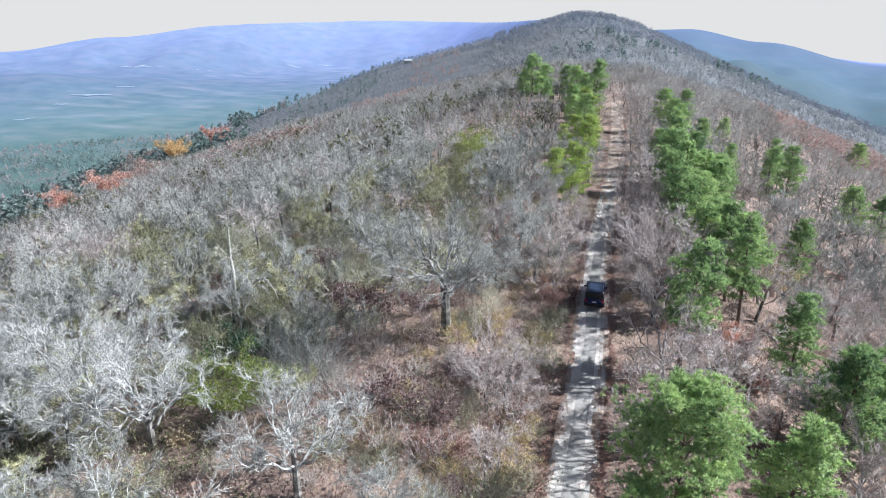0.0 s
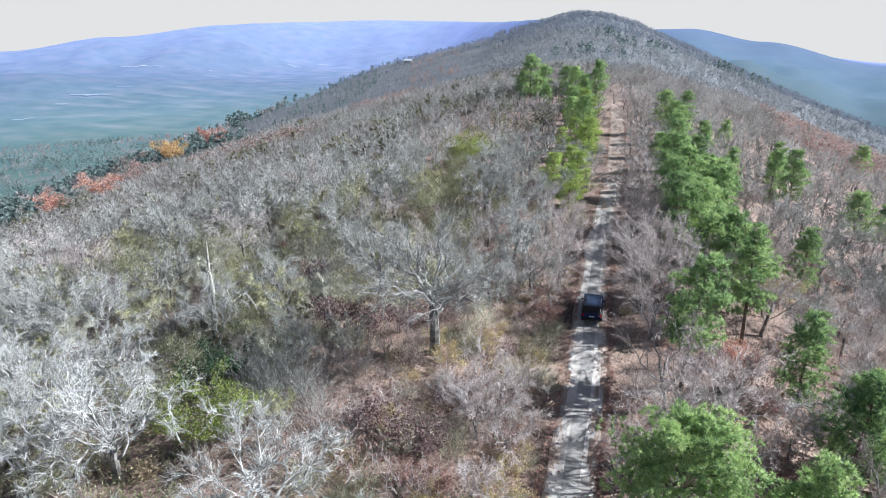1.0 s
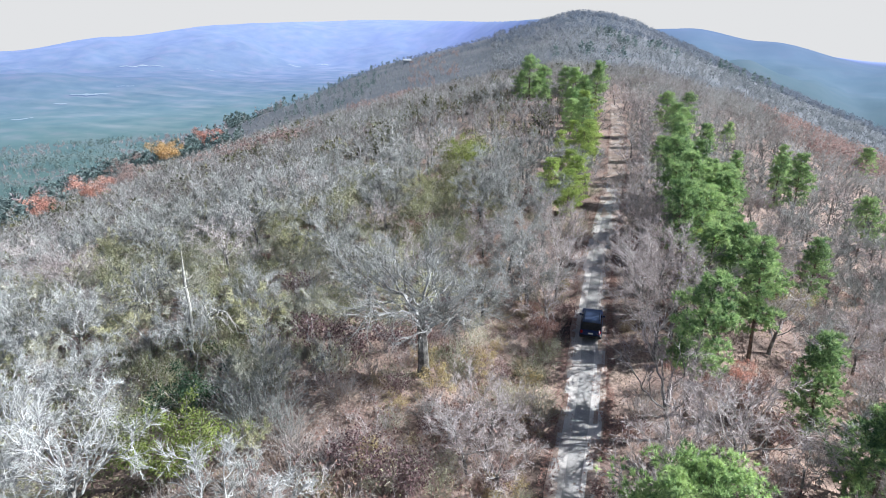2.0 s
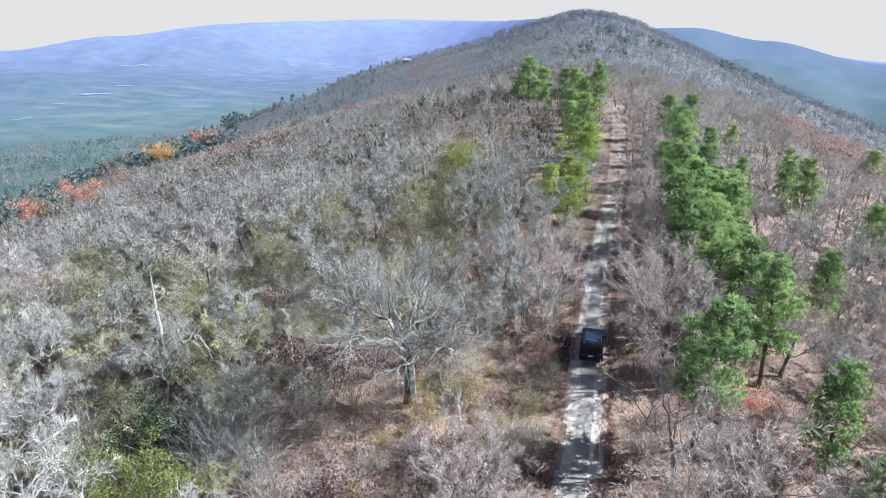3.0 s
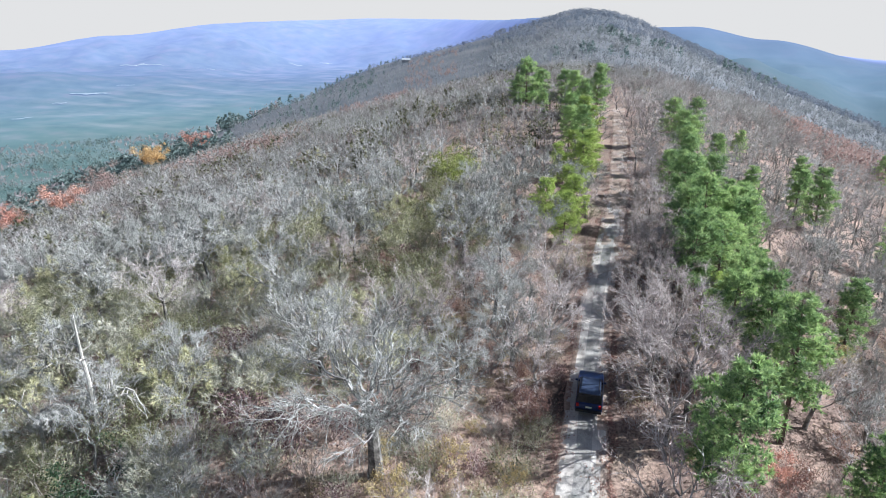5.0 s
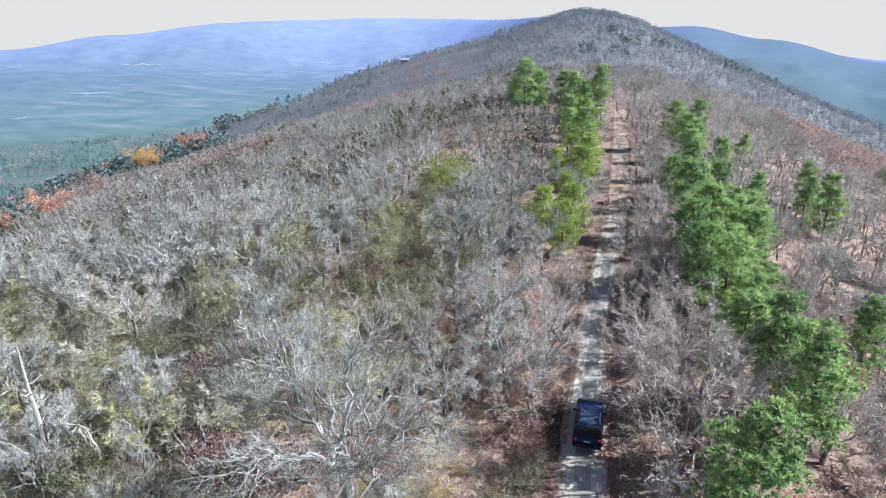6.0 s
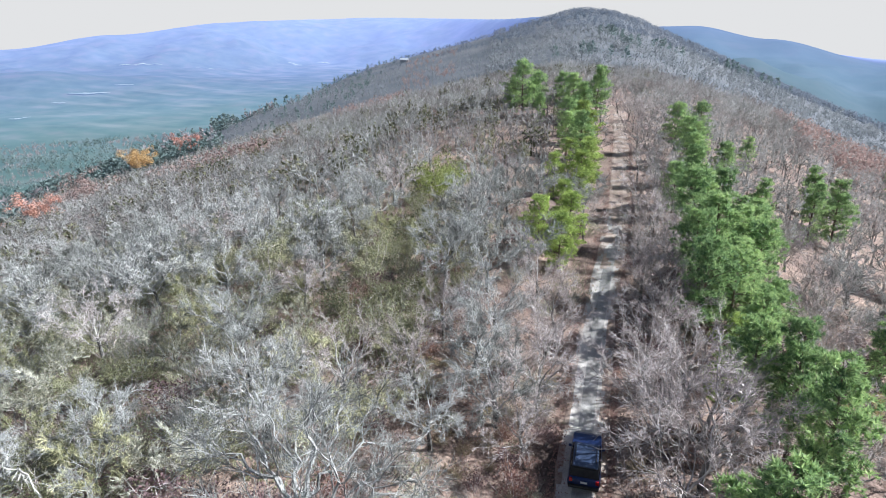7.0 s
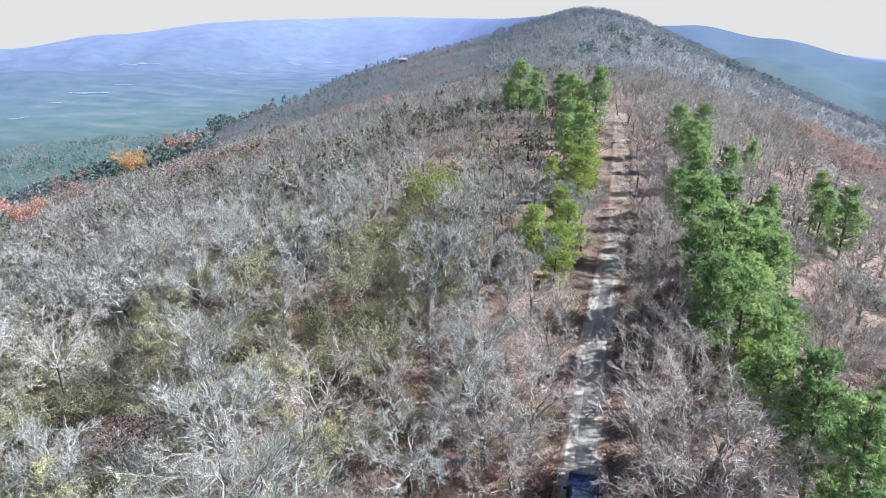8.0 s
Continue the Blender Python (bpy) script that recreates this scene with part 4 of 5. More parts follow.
low = Sower()
for x, y in placed[:len(PINES) + 16]:
    low.take(x, y)
for _ in range(1100):
    x, y = wedge(rng, 24, 95, -62, 29)
    side = x - road_x(y)
    if abs(side) < 2.7 or not low.free(x, y, 2.0) or len(placed) > 1040:
        continue
    low.take(x, y)
    c = rng.random()
    if open_ground(x, y):
        kind = rng.choice(bushes + bushes + grey_bush + wispy + [straw_bush, straw_bush])
    elif side < 0:
        kind = rng.choice(olive * 2 + wispy * 2 + grey_bush * 2 + rusty + bushes) if side < -12 else rng.choice(bushes + grey_bush + wispy + rusty)
    else:
        kind = rng.choice(bushes * 2 + rusty * 2 + [straw_bush] + grey_bush)
    stand(kind, x, y, rng.uniform(0.6, 1.15), rng.uniform(0, 360), "undergrowth")

# low brush on the open strip beside the road
strip = Sower()
for _ in range(900):
    x, y = rng.uniform(-14, -2.8), rng.uniform(25, 62)
    if not strip.free(x, y, 1.3) or (x + 11.3) ** 2 + (y - 41) ** 2 < 2.5:
        continue
    strip.take(x, y)
    stand(rng.choice(bushes * 2 + rusty + wispy + [straw_bush, straw_bush, yellow_bush]), x, y, rng.uniform(0.35, 0.85), rng.uniform(0, 360), "undergrowth")

# woods below and behind the start
for _ in range(600):
    x, y = rng.uniform(-38, 34), rng.uniform(-45, 26)
    if abs(x - road_x(y)) < 3.6 or not trees.free(x, y, 6.5):
        continue
    trees.take(x, y)
    stand(rng.choice(thin_grey if x < 0 else thin), x, y, rng.uniform(0.8, 1.15), rng.uniform(0, 360), "bare trees below the start")

# a short bleached log among the saplings
log = new("fallen_log")
s = Shape()
s.tube([Vector((-0.9, 0, 0.1)), Vector((-0.3, 0.05, 0.14)), Vector((0.4, 0.0, 0.13)), Vector((0.95, -0.06, 0.1))], [0.11, 0.13, 0.12, 0.09], 8)
s.f += [(7, 6, 5, 4, 3, 2, 1, 0), (24, 25, 26, 27, 28, 29, 30, 31)]
part("bole", s, SNAG, log)
s = Shape()
s.tube([Vector((0.3, 0.05, 0.2)), Vector((0.45, 0.2, 0.45)), Vector((0.5, 0.25, 0.6))], [0.04, 0.03, 0.015], 5)
part("stub", s, SNAG, log)
log.matrix_basis = pose(13.4, 52.0, ground_z(13.4, 52.0), 0, 0, 75) @ Matrix.Scale(0.7, 4)
tagged(log, "short bleached fallen log among bare saplings", "log")

# ---- far woods ----
def far_pattern(seed, H, limbs, r):
    """A small bare tree: dark stem, crooked limbs in a domed crown, and sprays of twigs round their outer halves."""
    g = random.Random(seed)
    s = Shape()
    s.tube([Vector((0, 0, -0.5)), Vector((g.uniform(-0.2, 0.2), g.uniform(-0.2, 0.2), H * 0.42))], [r * 2.4, r * 1.4], 3)
    s.stout = len(s.f)
    heart, wide = Vector((0, 0, H * 0.42)), g.uniform(0.42, 0.54)
    for i in range(limbs):
        a, steep = 2.4 * i + g.uniform(-0.4, 0.4), 0.15 + 1.35 * math.sqrt((i + 0.3) / limbs)
        goal = heart + Vector((math.cos(a) * math.sin(steep) * H * wide, math.sin(a) * math.sin(steep) * H * wide, math.cos(steep) * H * 0.55)) * g.uniform(0.75, 1.05)
        line = reach_for(g, Vector((0, 0, H * g.uniform(0.22, 0.42))), goal, 3, 0.36)
        s.tube(line, [r * 0.8, r * 0.6, r * 0.4, 0], 3)
        for _ in range(18):
            q, d = along(line, g.uniform(0.35, 0.99))
            t = ((q - heart).normalized() * 0.7 + unit(g) * 0.95 + Vector((0, 0, 0.2))).normalized()
            s.leaf(q, t * H * g.uniform(0.07, 0.18), off(g, t, 1.57), r * g.uniform(1.0, 1.9))
    return s


def far_pine_pattern(seed, H):
    g = random.Random(seed)
    s = Shape()
    s.tube([Vector((0, 0, -0.5)), Vector((0, 0, H))], [0.2, 0], 3)
    for i in range(40):
        t = g.random() ** 0.8
        a = g.uniform(0, 6.283)
        p = Vector((math.cos(a), math.sin(a), 0)) * (1 - t) * H * 0.26 * math.sqrt(g.random()) + Vector((0, 0, H * (0.3 + 0.7 * t)))
        d = (Vector((math.cos(a), math.sin(a), 0.5)) + unit(g) * 0.6).normalized()
        s.leaf(p, d * H * 0.16, off(g, d, 1.57), H * 0.12)
    return s


def far_leaf_pattern(seed, H, blades=70, slim=0.1, long=0.11):
    g = random.Random(seed)
    s = Shape()
    s.tube([Vector((0, 0, -0.5)), Vector((0, 0, H * 0.6))], [0.2, 0.05], 3)
    for i in range(blades):
        u = unit(g)
        p = Vector((u.x * H * 0.3, u.y * H * 0.3, H * 0.65 + u.z * H * 0.3)) * g.uniform(0.75, 1.05)
        s.facing(p, unit(g) * H * long, Vector((0, 0, 1)) + u * 0.5 + unit(g) * 0.15, H * slim)
    return s


def woods(name, shapes, spots, mat, label, bark=None):
    """All trees of one far wood in one mesh; bark, if given, covers the stems and limbs."""
    verts, faces, slots, base = [], [], [], 0
    arrays = [(np.array(s.v), s.f, s.stout) for s in shapes]
    g = random.Random(len(spots))
    for x, y, z, sc in spots:
        a, f, stout = g.choice(arrays)
        t = g.uniform(0, 6.283)
        c, s = math.cos(t), math.sin(t)
        q = np.empty_like(a)
        q[:, 0], q[:, 1], q[:, 2] = (a[:, 0] * c - a[:, 1] * s) * sc + x, (a[:, 0] * s + a[:, 1] * c) * sc + y, a[:, 2] * sc + z
        verts.append(q)
        faces.extend(tuple(i + base for i in fc) for fc in f)
        slots.extend([1] * stout + [0] * (len(f) - stout))
        base += len(a)
    ob = mesh_object(name, np.concatenate(verts).tolist(), faces, mat)
    if bark:
        ob.data.materials.append(bark)
        ob.data.polygons.foreach_set("material_index", slots)
    return tagged(ob, label, "woods", kind="stuff")


# where rows of conifers begin and end, and how many stand in each
CONIFER_ROWS = [(-22, 532, -4, 517, 9), (-5, 487, 9, 476, 8), (19, 499, 35, 496, 7), (66, 536, 88, 529, 11), (88, 529, 110, 539, 9), (-21, 376, -17, 374, 3), (-7, 364, -3, 360, 2)]
rng = random.Random(9)
middle, distant, slope, evergreen, autumn, dull, green_low, dark_low = [], [], [], [], [], [], [], []
for _ in range(13000):
    x, y = wedge(rng, 97, 300, -58, 26)
    if y < 215 and abs(x - road_x(y)) < 4.0:
        continue
    if not trees.free(x, y, 3.3 if x < 6 else 2.9):
        continue
    trees.take(x, y)
    spot = (x, y, ground_z(x, y), rng.uniform(0.7, 1.1))
    patch = noise.noise(Vector((x * 0.02, y * 0.02, 4)))
    if x < -150 and patch > 0.2 and y < 260 and height(x, y) < -24:
        evergreen.append(spot)
    elif 48 < x < 95 and 170 < y < 270 and rng.random() < 0.5 or x < -90 and patch < -0.35:
        autumn.append(spot)
    elif noise.noise(Vector((x * 0.035, y * 0.035, 44))) + 0.5 * noise.noise(Vector((x * 0.15, y * 0.15, 45))) > 0.08:
        dull.append(spot)
    else:
        middle.append(spot)
    # dark shrubs, added also to deepen the shaded gaps between crowns
    hollow = noise.noise(Vector((x * 0.05, y * 0.05, 51)))
    if hollow > 0.12 and rng.random() < 0.45 and x < 6:
        a = rng.uniform(0, 6.28)
        q = (x + 1.8 * math.cos(a), y + 1.8 * math.sin(a))
        if abs(q[0] - road_x(q[1])) > 4:
            dark_low.append((*q, ground_z(*q), rng.uniform(0.9, 1.5)))
    if rng.random() < 0.22 and x < 10:
        a = rng.uniform(0, 6.28)
        q = (x + 2.2 * math.cos(a), y + 2.2 * math.sin(a))
        if abs(q[0] - road_x(q[1])) > 3:
            green_low.append((*q, ground_z(*q), rng.uniform(0.6, 1.3)))
for _ in range(14000):
    x, y = wedge(rng, 300, 1150, -50, 24)
    z = height(x, y)
    if z < -200 or (x + 211) ** 2 + (y - 618) ** 2 < 500:
        continue
    spot = (x, y, z, rng.uniform(0.6, 1.0))
    patch = noise.noise(Vector((x * 0.012, y * 0.009, 14)))
    spot = (x, y, z, spot[3] * 0.62) if x < -0.2 * y else spot
    if (x < -0.31 * y and z < -22 and rng.random() < 0.3) or patch > 0.56 and x > -0.2 * y:
        evergreen.append(spot)
    elif patch < -0.62 and x < 0 or (-0.34 < x / y < -0.25 and y < 620 and rng.random() < 0.5):
        autumn.append(spot)
    elif math.hypot(x, y) < 560 + 130 * patch:
        slope.append(spot)
    else:
        distant.append(spot)
# dark conifers in short rows on the hill and along its shoulder
for x0, y0, x1, y1, count in CONIFER_ROWS:
    for k in range(count):
        q = (k + rng.uniform(-0.4, 0.4)) / max(1, count - 1)
        x, y = x0 + (x1 - x0) * q + rng.gauss(0, 2.5), y0 + (y1 - y0) * q + rng.gauss(0, 6)
        evergreen.append((x, y, height(x, y), rng.uniform(0.7, 1.15)))
# woods on the valley floor below the ridge
valley_mixed, valley_green = [], []
for k in range(11000):
    x, y = wedge(rng, 420, 1500, -58, -14) if k < 6500 else wedge(rng, 260, 760, -60, -30)
    z = max(height(x, y), far_z(x, y)) if math.hypot(x, y) > 650 else height(x, y)
    if z > -42:
        continue
    if math.hypot(x, y) < 780:
        (evergreen if noise.noise(Vector((x * 0.012, y * 0.012, 21))) + rng.uniform(-0.2, 0.2) > 0.06 else valley_mixed).append((x, y, z, rng.uniform(0.8, 1.2)))
        continue
    (valley_green if noise.noise(Vector((x * 0.008, y * 0.008, 21))) > -0.12 else valley_mixed).append((x, y, z, rng.uniform(0.9, 1.5)))
woods("middle_woods", [far_pattern(200 + i, 7.6, 9, 0.07) for i in range(6)], middle, WOODVEIL, "grey leafless woods along the ridge", BARK)
woods("dull_woods", [far_pattern(206 + i, 7.2, 9, 0.07) for i in range(6)], dull, DUSKVEIL, "brown-grey leafless woods along the ridge", BARK)
woods("green_understorey", [far_leaf_pattern(260 + i, 3.8, 110, 0.09, 0.12) for i in range(3)], green_low, OLIVE, "olive shrubs scattered through bare woods")
woods("dark_understorey", [far_leaf_pattern(270 + i, 4.4, 90, 0.1, 0.13) for i in range(3)], dark_low, DARKLEAF, "dark olive evergreen shrubs between bare crowns")
woods("distant_woods", [far_leaf_pattern(210 + i, 7.5, 26, 0.1, 0.22) for i in range(5)], distant, HAZETWIG, "leafless woods on the far hill, haze-blue in colour")
woods("slope_woods", [far_leaf_pattern(215 + i, 7.5, 22, 0.1, 0.26) for i in range(5)], slope, THINHAZETWIG, "leafless woods on the rising slope, tinted for thinner haze")
woods("distant_pines", [far_pine_pattern(220 + i, 9.0) for i in range(3)], evergreen, HAZEPINE, "pines scattered over the slopes, paled by painted haze")
woods("distant_autumn_woods", [far_leaf_pattern(230 + i, 7.0) for i in range(3)], autumn, MUTED, "rust-coloured woods on the slopes")

woods("valley_pines", [far_leaf_pattern(240 + i, 8.0, 16, 0.2, 0.24) for i in range(3)], valley_green, HAZEPINE, "green woods down in the valley, paled by painted haze")
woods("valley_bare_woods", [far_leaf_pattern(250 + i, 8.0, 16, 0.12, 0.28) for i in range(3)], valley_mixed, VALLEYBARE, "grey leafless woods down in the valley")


# ---- undergrowth too fine to count ----
def thicket(name, spots, mat, label, leaf, tall):
    """A carpet of sprigs: each a stalk with a few leaves."""
    g = random.Random(len(name))
    s = Shape()
    for x, y, h in spots:
        p = Vector((x, y, ground_z(x, y) - 0.05))
        d = Vector((g.gauss(0, 0.35), g.gauss(0, 0.35), 1)).normalized() * h
        s.leaf(p, d, off(g, d.normalized(), 1.57), 0.03)
        for _ in range(tall):
            q = p + d * g.uniform(0.3, 1.0)
            e = (unit(g) + Vector((0, 0, 0.35))).normalized()
            s.facing(q, e * leaf * g.uniform(0.6, 1.5), Vector((0, 0, 1)) + unit(g) * 0.7, leaf * g.uniform(0.35, 0.8))
    ob = mesh_object(name, s.v, s.f, mat)
    return tagged(ob, label, "undergrowth", kind="stuff")


green_spots, brown_spots, straw_spots = [], [], []
for k in range(86000):
    x, y = wedge(rng, 24, 92, -62, 29) if k < 66000 else wedge(rng, 92, 170, -45, 23) if k < 82000 else wedge(rng, 0, 24, -180, 180)
    side = x - road_x(y)
    if abs(side) < 1.7 + 0.9 * rng.random():
        continue
    patch = noise.noise(Vector((x * 0.13, y * 0.13, 31))) + 0.5 * noise.noise(Vector((x * 0.4, y * 0.4, 32)))
    h = max(0.15, 0.55 + 1.1 * noise.noise(Vector((x * 0.22, y * 0.22, 33)))) * rng.uniform(0.5, 1.2)
    if abs(side) < 3.5:
        h *= 0.4
    leafy_side = side < -13 and not (-21 < x < -13 and y < 46)
    if leafy_side and patch > -0.3:
        green_spots.append((x, y, h * 1.3))
    elif patch > 0.3:
        straw_spots.append((x, y, h * 0.7))
    else:
        brown_spots.append((x, y, h))
thicket("green_thicket", green_spots, OLIVE, "olive-green undergrowth under bare oaks", 0.165, 4)
thicket("brown_thicket", brown_spots, BROWNLEAF, "brown withered undergrowth on leaf litter", 0.13, 3)
thicket("dry_grass", straw_spots, STRAW, "tan dry grass beside the road", 0.12, 3)

# dead leaves blown over the road's edges
g, drift = random.Random(77), Shape()
for _ in range(15000):
    y = 24 + 130 * g.random() ** 1.4
    side = g.choice((-1, 1, 1))
    c = side * (1.95 - abs(g.gauss(0, 0.55)) + 0.5 * noise.noise(Vector((side * 3, y * 0.35, 8))))
    if noise.noise(Vector((c * 0.8, y * 0.5, 12))) < -0.15 - 0.3 * (abs(c) > 1.5):
        continue
    x = road_x(y) + c
    p = Vector((x, y, max(height(x, y) + 0.07, ground_z(x, y)) + 0.01))
    d = Vector((g.gauss(0, 1), g.gauss(0, 1), g.uniform(0.1, 0.5))).normalized()
    drift.facing(p, d * g.uniform(0.09, 0.2), Vector((0, 0, 1)) + unit(g) * 0.4, g.uniform(0.06, 0.13))
tagged(new("fallen_leaves", drift.mesh("fallen_leaves", RUST)), "rust-brown fallen leaves strewn along the gravel road", "leaves", kind="stuff")

# ---- a house far off on the left-hand spur ----
WHITEWALL = material("white_siding", [(0.3, (0.30, 0.31, 0.32)), (0.7, (0.38, 0.385, 0.39))], 0.8, 4, 0.8)
SHEET = material("pale_roofing", [(0.3, (0.34, 0.36, 0.39)), (0.7, (0.42, 0.44, 0.47))], 0.6, 4, 0.5)
house = new("house")
s = Shape()
s.v = [(-5, -3, -1.5), (5, -3, -1.5), (5, 3, -1.5), (-5, 3, -1.5), (-5, -3, 2.7), (5, -3, 2.7), (5, 3, 2.7), (-5, 3, 2.7), (-5, 0, 4.2), (5, 0, 4.2)]
s.f = [(0, 1, 5, 4), (1, 2, 6, 9, 5), (2, 3, 7, 6), (3, 0, 4, 8, 7)]
part("wall", s, WHITEWALL, house, "white siding wall")
s = Shape()
s.v = [(-5.4, -3.5, 2.5), (5.4, -3.5, 2.5), (5.4, 0, 4.35), (-5.4, 0, 4.35), (5.4, 3.5, 2.5), (-5.4, 3.5, 2.5), (-5.4, -3.5, 2.65), (5.4, -3.5, 2.65), (5.4, 0, 4.5), (-5.4, 0, 4.5), (5.4, 3.5, 2.65), (-5.4, 3.5, 2.65)]
s.f = [(0, 1, 2, 3), (3, 2, 4, 5), (6, 9, 8, 7), (9, 11, 10, 8), (0, 6, 7, 1), (4, 10, 11, 5), (0, 3, 9, 6), (3, 5, 11, 9), (1, 7, 8, 2), (2, 8, 10, 4)]
part("roof", s, SHEET, house, "pale sheet roof")
house.matrix_basis = pose(-214.0, 628.0, height(-214, 628) + 1.0, 0, 0, 12) @ Matrix.Scale(0.8, 4)
tagged(house, "small white house on the wooded spur", "house")

# ---- the car ----
PAINT = material("navy_paint", [(0.3, (0.012, 0.022, 0.075)), (0.7, (0.02, 0.035, 0.11))], 1.5, 3, 0.28)
# body paint lightened for the roof, with the sky's light put into the colour
ROOFPAINT = material("sky_lit_roof_paint", [(0.3, (0.03, 0.045, 0.09)), (0.7, (0.06, 0.08, 0.13))], 2.5, 5, 0.3)
GLASS = material("dark_glass", [(0.3, (0.01, 0.012, 0.015)), (0.7, (0.02, 0.022, 0.026))], 1.0, 2, 0.08)
RUBBER = material("tyre_rubber", [(0.3, (0.02, 0.02, 0.02)), (0.7, (0.06, 0.055, 0.05))], 6.0, 4, 0.9)
ALLOY = material("grey_alloy", [(0.3, (0.3, 0.3, 0.31)), (0.7, (0.45, 0.45, 0.46))], 5.0, 3, 0.4)
REDLENS = material("red_lens", [(0.3, (0.3, 0.01, 0.01)), (0.7, (0.4, 0.02, 0.02))], 5.0, 2, 0.2)
TRIM = material("black_trim", [(0.3, (0.015, 0.015, 0.016)), (0.7, (0.03, 0.03, 0.03))], 5.0, 3, 0.6)
PLATE = material("pale_plate", [(0.3, (0.6, 0.6, 0.58)), (0.7, (0.7, 0.7, 0.68))], 8.0, 2, 0.5)


def solid(name, bm, mat, parent, label="", bevel=0.0, at=(0, 0, 0)):
    if bevel:
        bmesh.ops.bevel(bm, geom=bm.edges[:], offset=bevel, segments=2, profile=0.6, affect="EDGES", clamp_overlap=True)
    me = bpy.data.meshes.new(name)
    bm.to_mesh(me)
    bm.free()
    me.materials.append(mat)
    ob = new(name, me)
    ob.parent, ob.location = parent, at
    return tagged(ob, label)


def loft(sections):
    """A body lofted along y through outlines of equal length."""
    bm = bmesh.new()
    rings = [[bm.verts.new((x, y, z)) for x, z in outline] for y, outline in sections]
    n = len(rings[0])
    for a, b in zip(rings, rings[1:]):
        for i in range(n):
            bm.faces.new((a[i], a[(i + 1) % n], b[(i + 1) % n], b[i]))
    bm.faces.new(rings[0][::-1])
    bm.faces.new(rings[-1])
    bmesh.ops.recalc_face_normals(bm, faces=bm.faces[:])
    return bm


def box(x0, x1, y0, y1, z0, z1):
    bm = bmesh.new()
    bmesh.ops.create_cube(bm, size=1.0, matrix=Matrix.Translation(((x0 + x1) / 2, (y0 + y1) / 2, (z0 + z1) / 2)) @ Matrix.Diagonal((x1 - x0, y1 - y0, z1 - z0, 1)))
    return bm


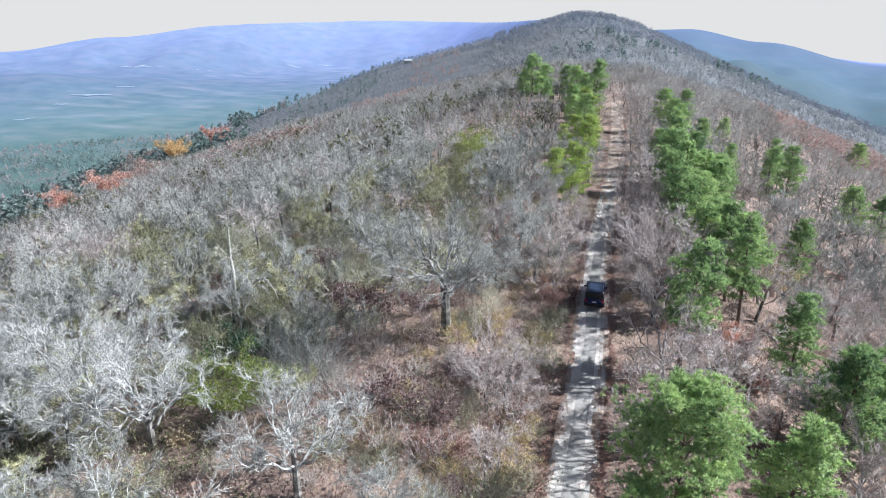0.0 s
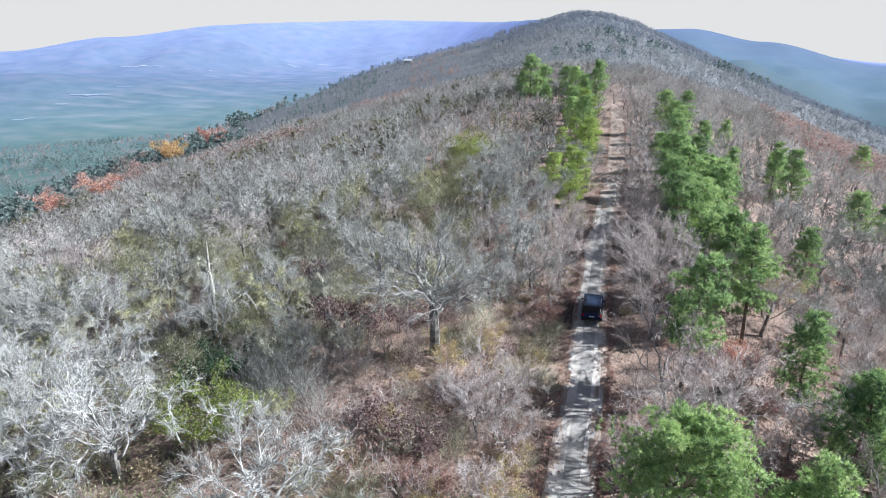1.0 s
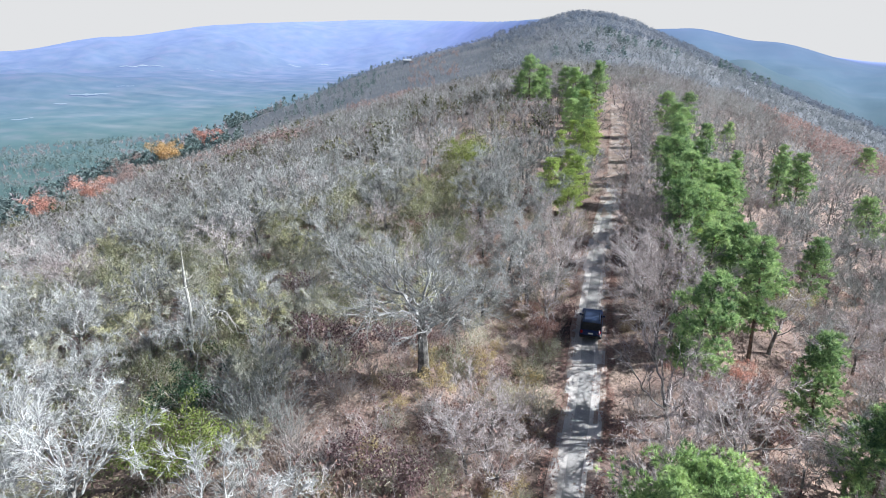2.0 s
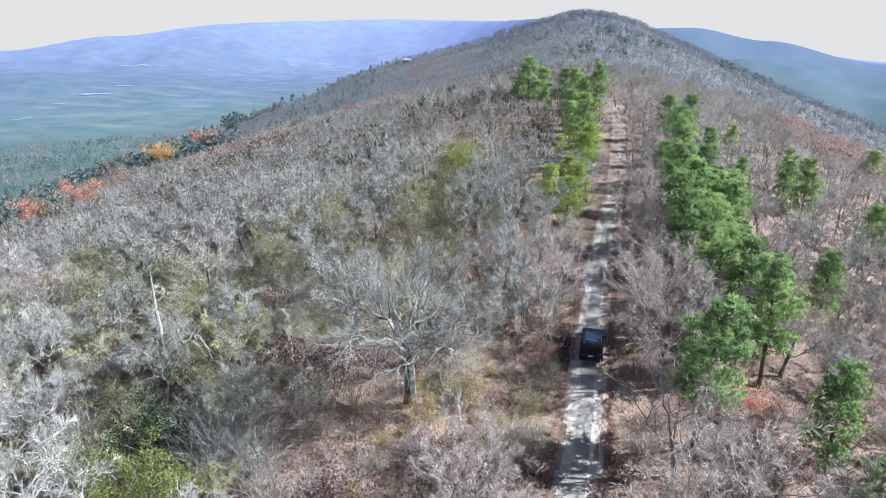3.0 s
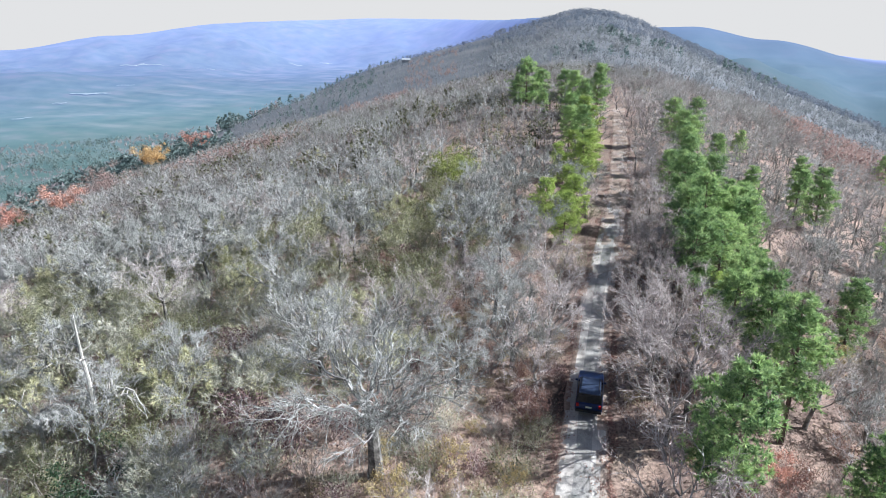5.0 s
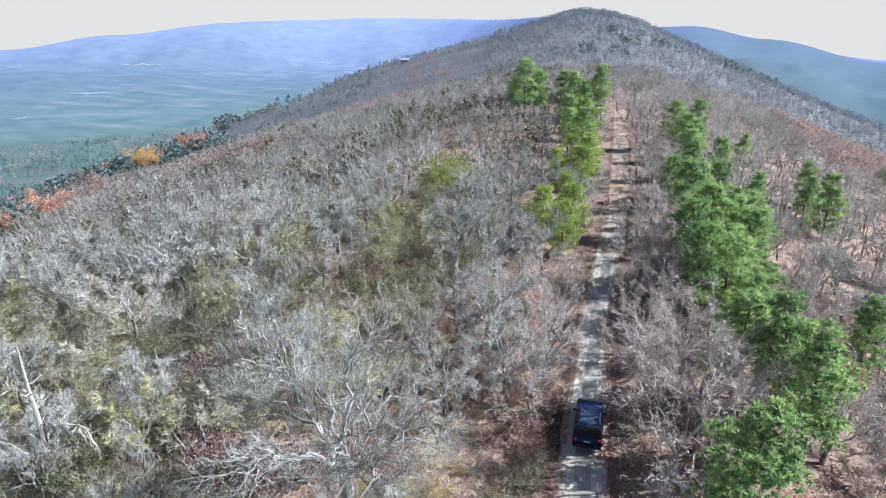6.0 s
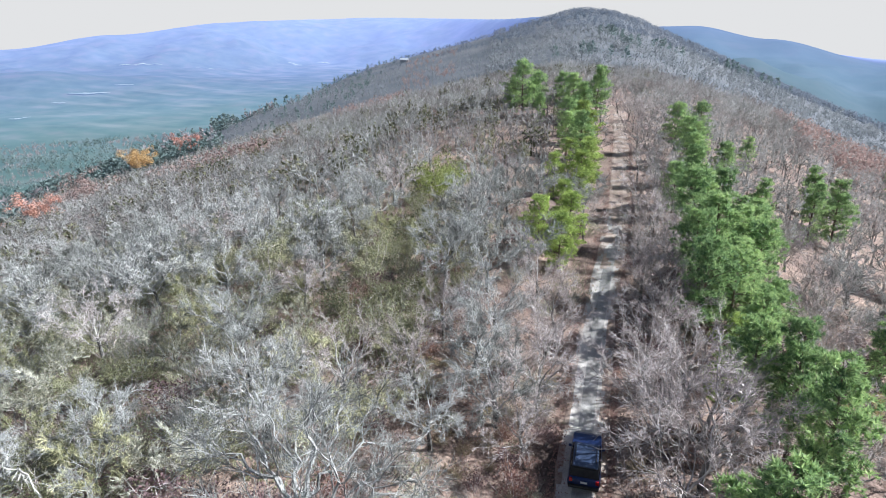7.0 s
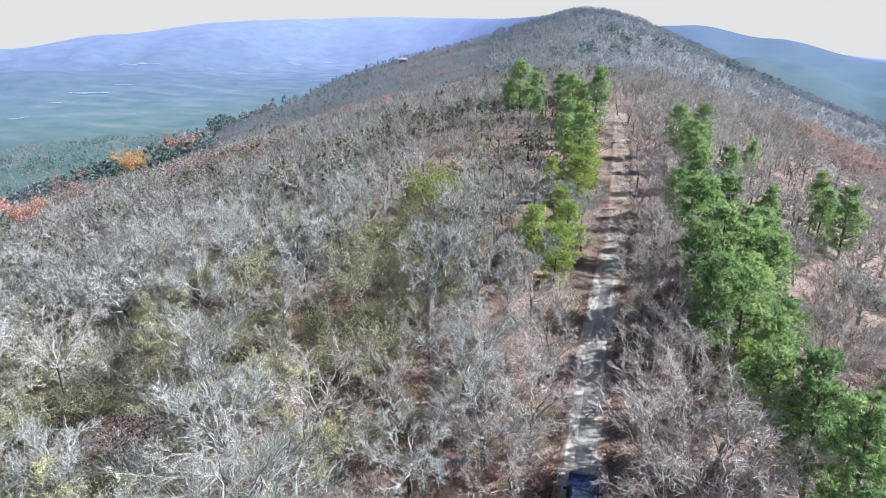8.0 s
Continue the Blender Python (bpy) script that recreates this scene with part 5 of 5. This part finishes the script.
def sport_utility(x, y):
    car = new("car")
    low = lambda w, z0, z1: [(-w, z0), (w, z0), (w + 0.03, (z0 + z1) / 2), (w - 0.04, z1), (-w + 0.04, z1), (-w - 0.03, (z0 + z1) / 2)]
    solid("body", loft([(-2.2, low(0.82, 0.45, 0.98)), (-2.1, low(0.89, 0.38, 1.06)), (0.9, low(0.9, 0.36, 1.06)), (1.9, low(0.88, 0.38, 1.0)), (2.25, low(0.78, 0.45, 0.86))]), PAINT, car, "dark navy painted body", 0.03)
    cab = lambda w0, w1, z0, z1: [(-w0, z0), (w0, z0), (w1, z1), (-w1, z1)]
    solid("cabin", loft([(-2.08, cab(0.85, 0.8, 1.04, 1.1)), (-1.88, cab(0.85, 0.7, 1.04, 1.66)), (0.1, cab(0.85, 0.7, 1.04, 1.68)), (0.85, cab(0.84, 0.76, 1.04, 1.1))]), TRIM, car, "black window pillars", 0.02)
    roof = solid("roof", loft([(-1.95, cab(0.72, 0.68, 1.66, 1.72)), (-0.8, cab(0.73, 0.69, 1.68, 1.76)), (0.12, cab(0.72, 0.66, 1.67, 1.72))]), ROOFPAINT, car, "navy roof, paint lightened as if catching the sky", 0.02)
    for s in (-1, 1):
        solid("roof_rail", box(s * 0.6 - 0.02, s * 0.6 + 0.02, -1.6, -0.1, 1.765, 1.80), TRIM, roof, "", 0.008)
        for y0, y1 in ((-1.75, -1.1), (-1.02, -0.25), (-0.17, 0.42)):
            solid("window", loft([(y0, [(s * 0.845, 1.12), (s * 0.86, 1.12), (s * 0.745, 1.58), (s * 0.73, 1.58)]), (y1, [(s * 0.845, 1.12), (s * 0.86, 1.12), (s * (0.745 if y1 < 0.2 else 0.8), 1.58 if y1 < 0.2 else 1.36), (s * (0.73 if y1 < 0.2 else 0.785), 1.58 if y1 < 0.2 else 1.36)])]), GLASS, car, "dark side glass")
        solid("tail_light", box(s * 0.74 - 0.09, s * 0.74 + 0.09, -2.23, -2.12, 0.78, 1.02), REDLENS, car, "red tail light", 0.02)
        solid("mirror", box(s * 0.98 - 0.1, s * 0.98 + 0.1, 0.42, 0.52, 1.06, 1.2), PAINT, car, "", 0.03)
        for wy in (-1.35, 1.4):
            bm = bmesh.new()
            bmesh.ops.create_cone(bm, cap_ends=True, segments=24, radius1=0.36, radius2=0.36, depth=0.24, matrix=Matrix.Rotation(math.pi / 2, 4, "Y"))
            wheel = solid("wheel", bm, RUBBER, car, "black tyre", 0.03, (s * 0.8, wy, 0.36))
            bm = bmesh.new()
            bmesh.ops.create_cone(bm, cap_ends=True, segments=20, radius1=0.22, radius2=0.2, depth=0.03, matrix=Matrix.Translation((s * 0.125, 0, 0)) @ Matrix.Rotation(math.pi / 2, 4, "Y"))
            solid("rim", bm, ALLOY, wheel, "grey alloy rim")
    solid("rear_window", loft([(-2.04, [(-0.66, 1.14), (0.66, 1.14), (0.66, 1.16), (-0.66, 1.16)]), (-1.905, [(-0.6, 1.56), (0.6, 1.56), (0.6, 1.6), (-0.6, 1.6)])]), GLASS, car, "dark rear glass")
    solid("windscreen", loft([(0.22, [(-0.62, 1.6), (0.62, 1.6), (0.62, 1.63), (-0.62, 1.63)]), (0.87, [(-0.7, 1.12), (0.7, 1.12), (0.7, 1.15), (-0.7, 1.15)])]), GLASS, car, "dark windscreen")
    solid("rear_bumper", box(-0.86, 0.86, -2.34, -2.14, 0.42, 0.62), TRIM, car, "black rear bumper", 0.04)
    solid("number_plate", box(-0.2, 0.2, -2.235, -2.205, 0.74, 0.86), PLATE, car, "plain pale plate")
    car.matrix_basis = pose(x, y, height(x, y) + 0.035, 0.9, 0, 0.5)
    return tagged(car, "dark navy sport utility car driving up the gravel road", "car")


sport_utility(-0.35, 54.3)
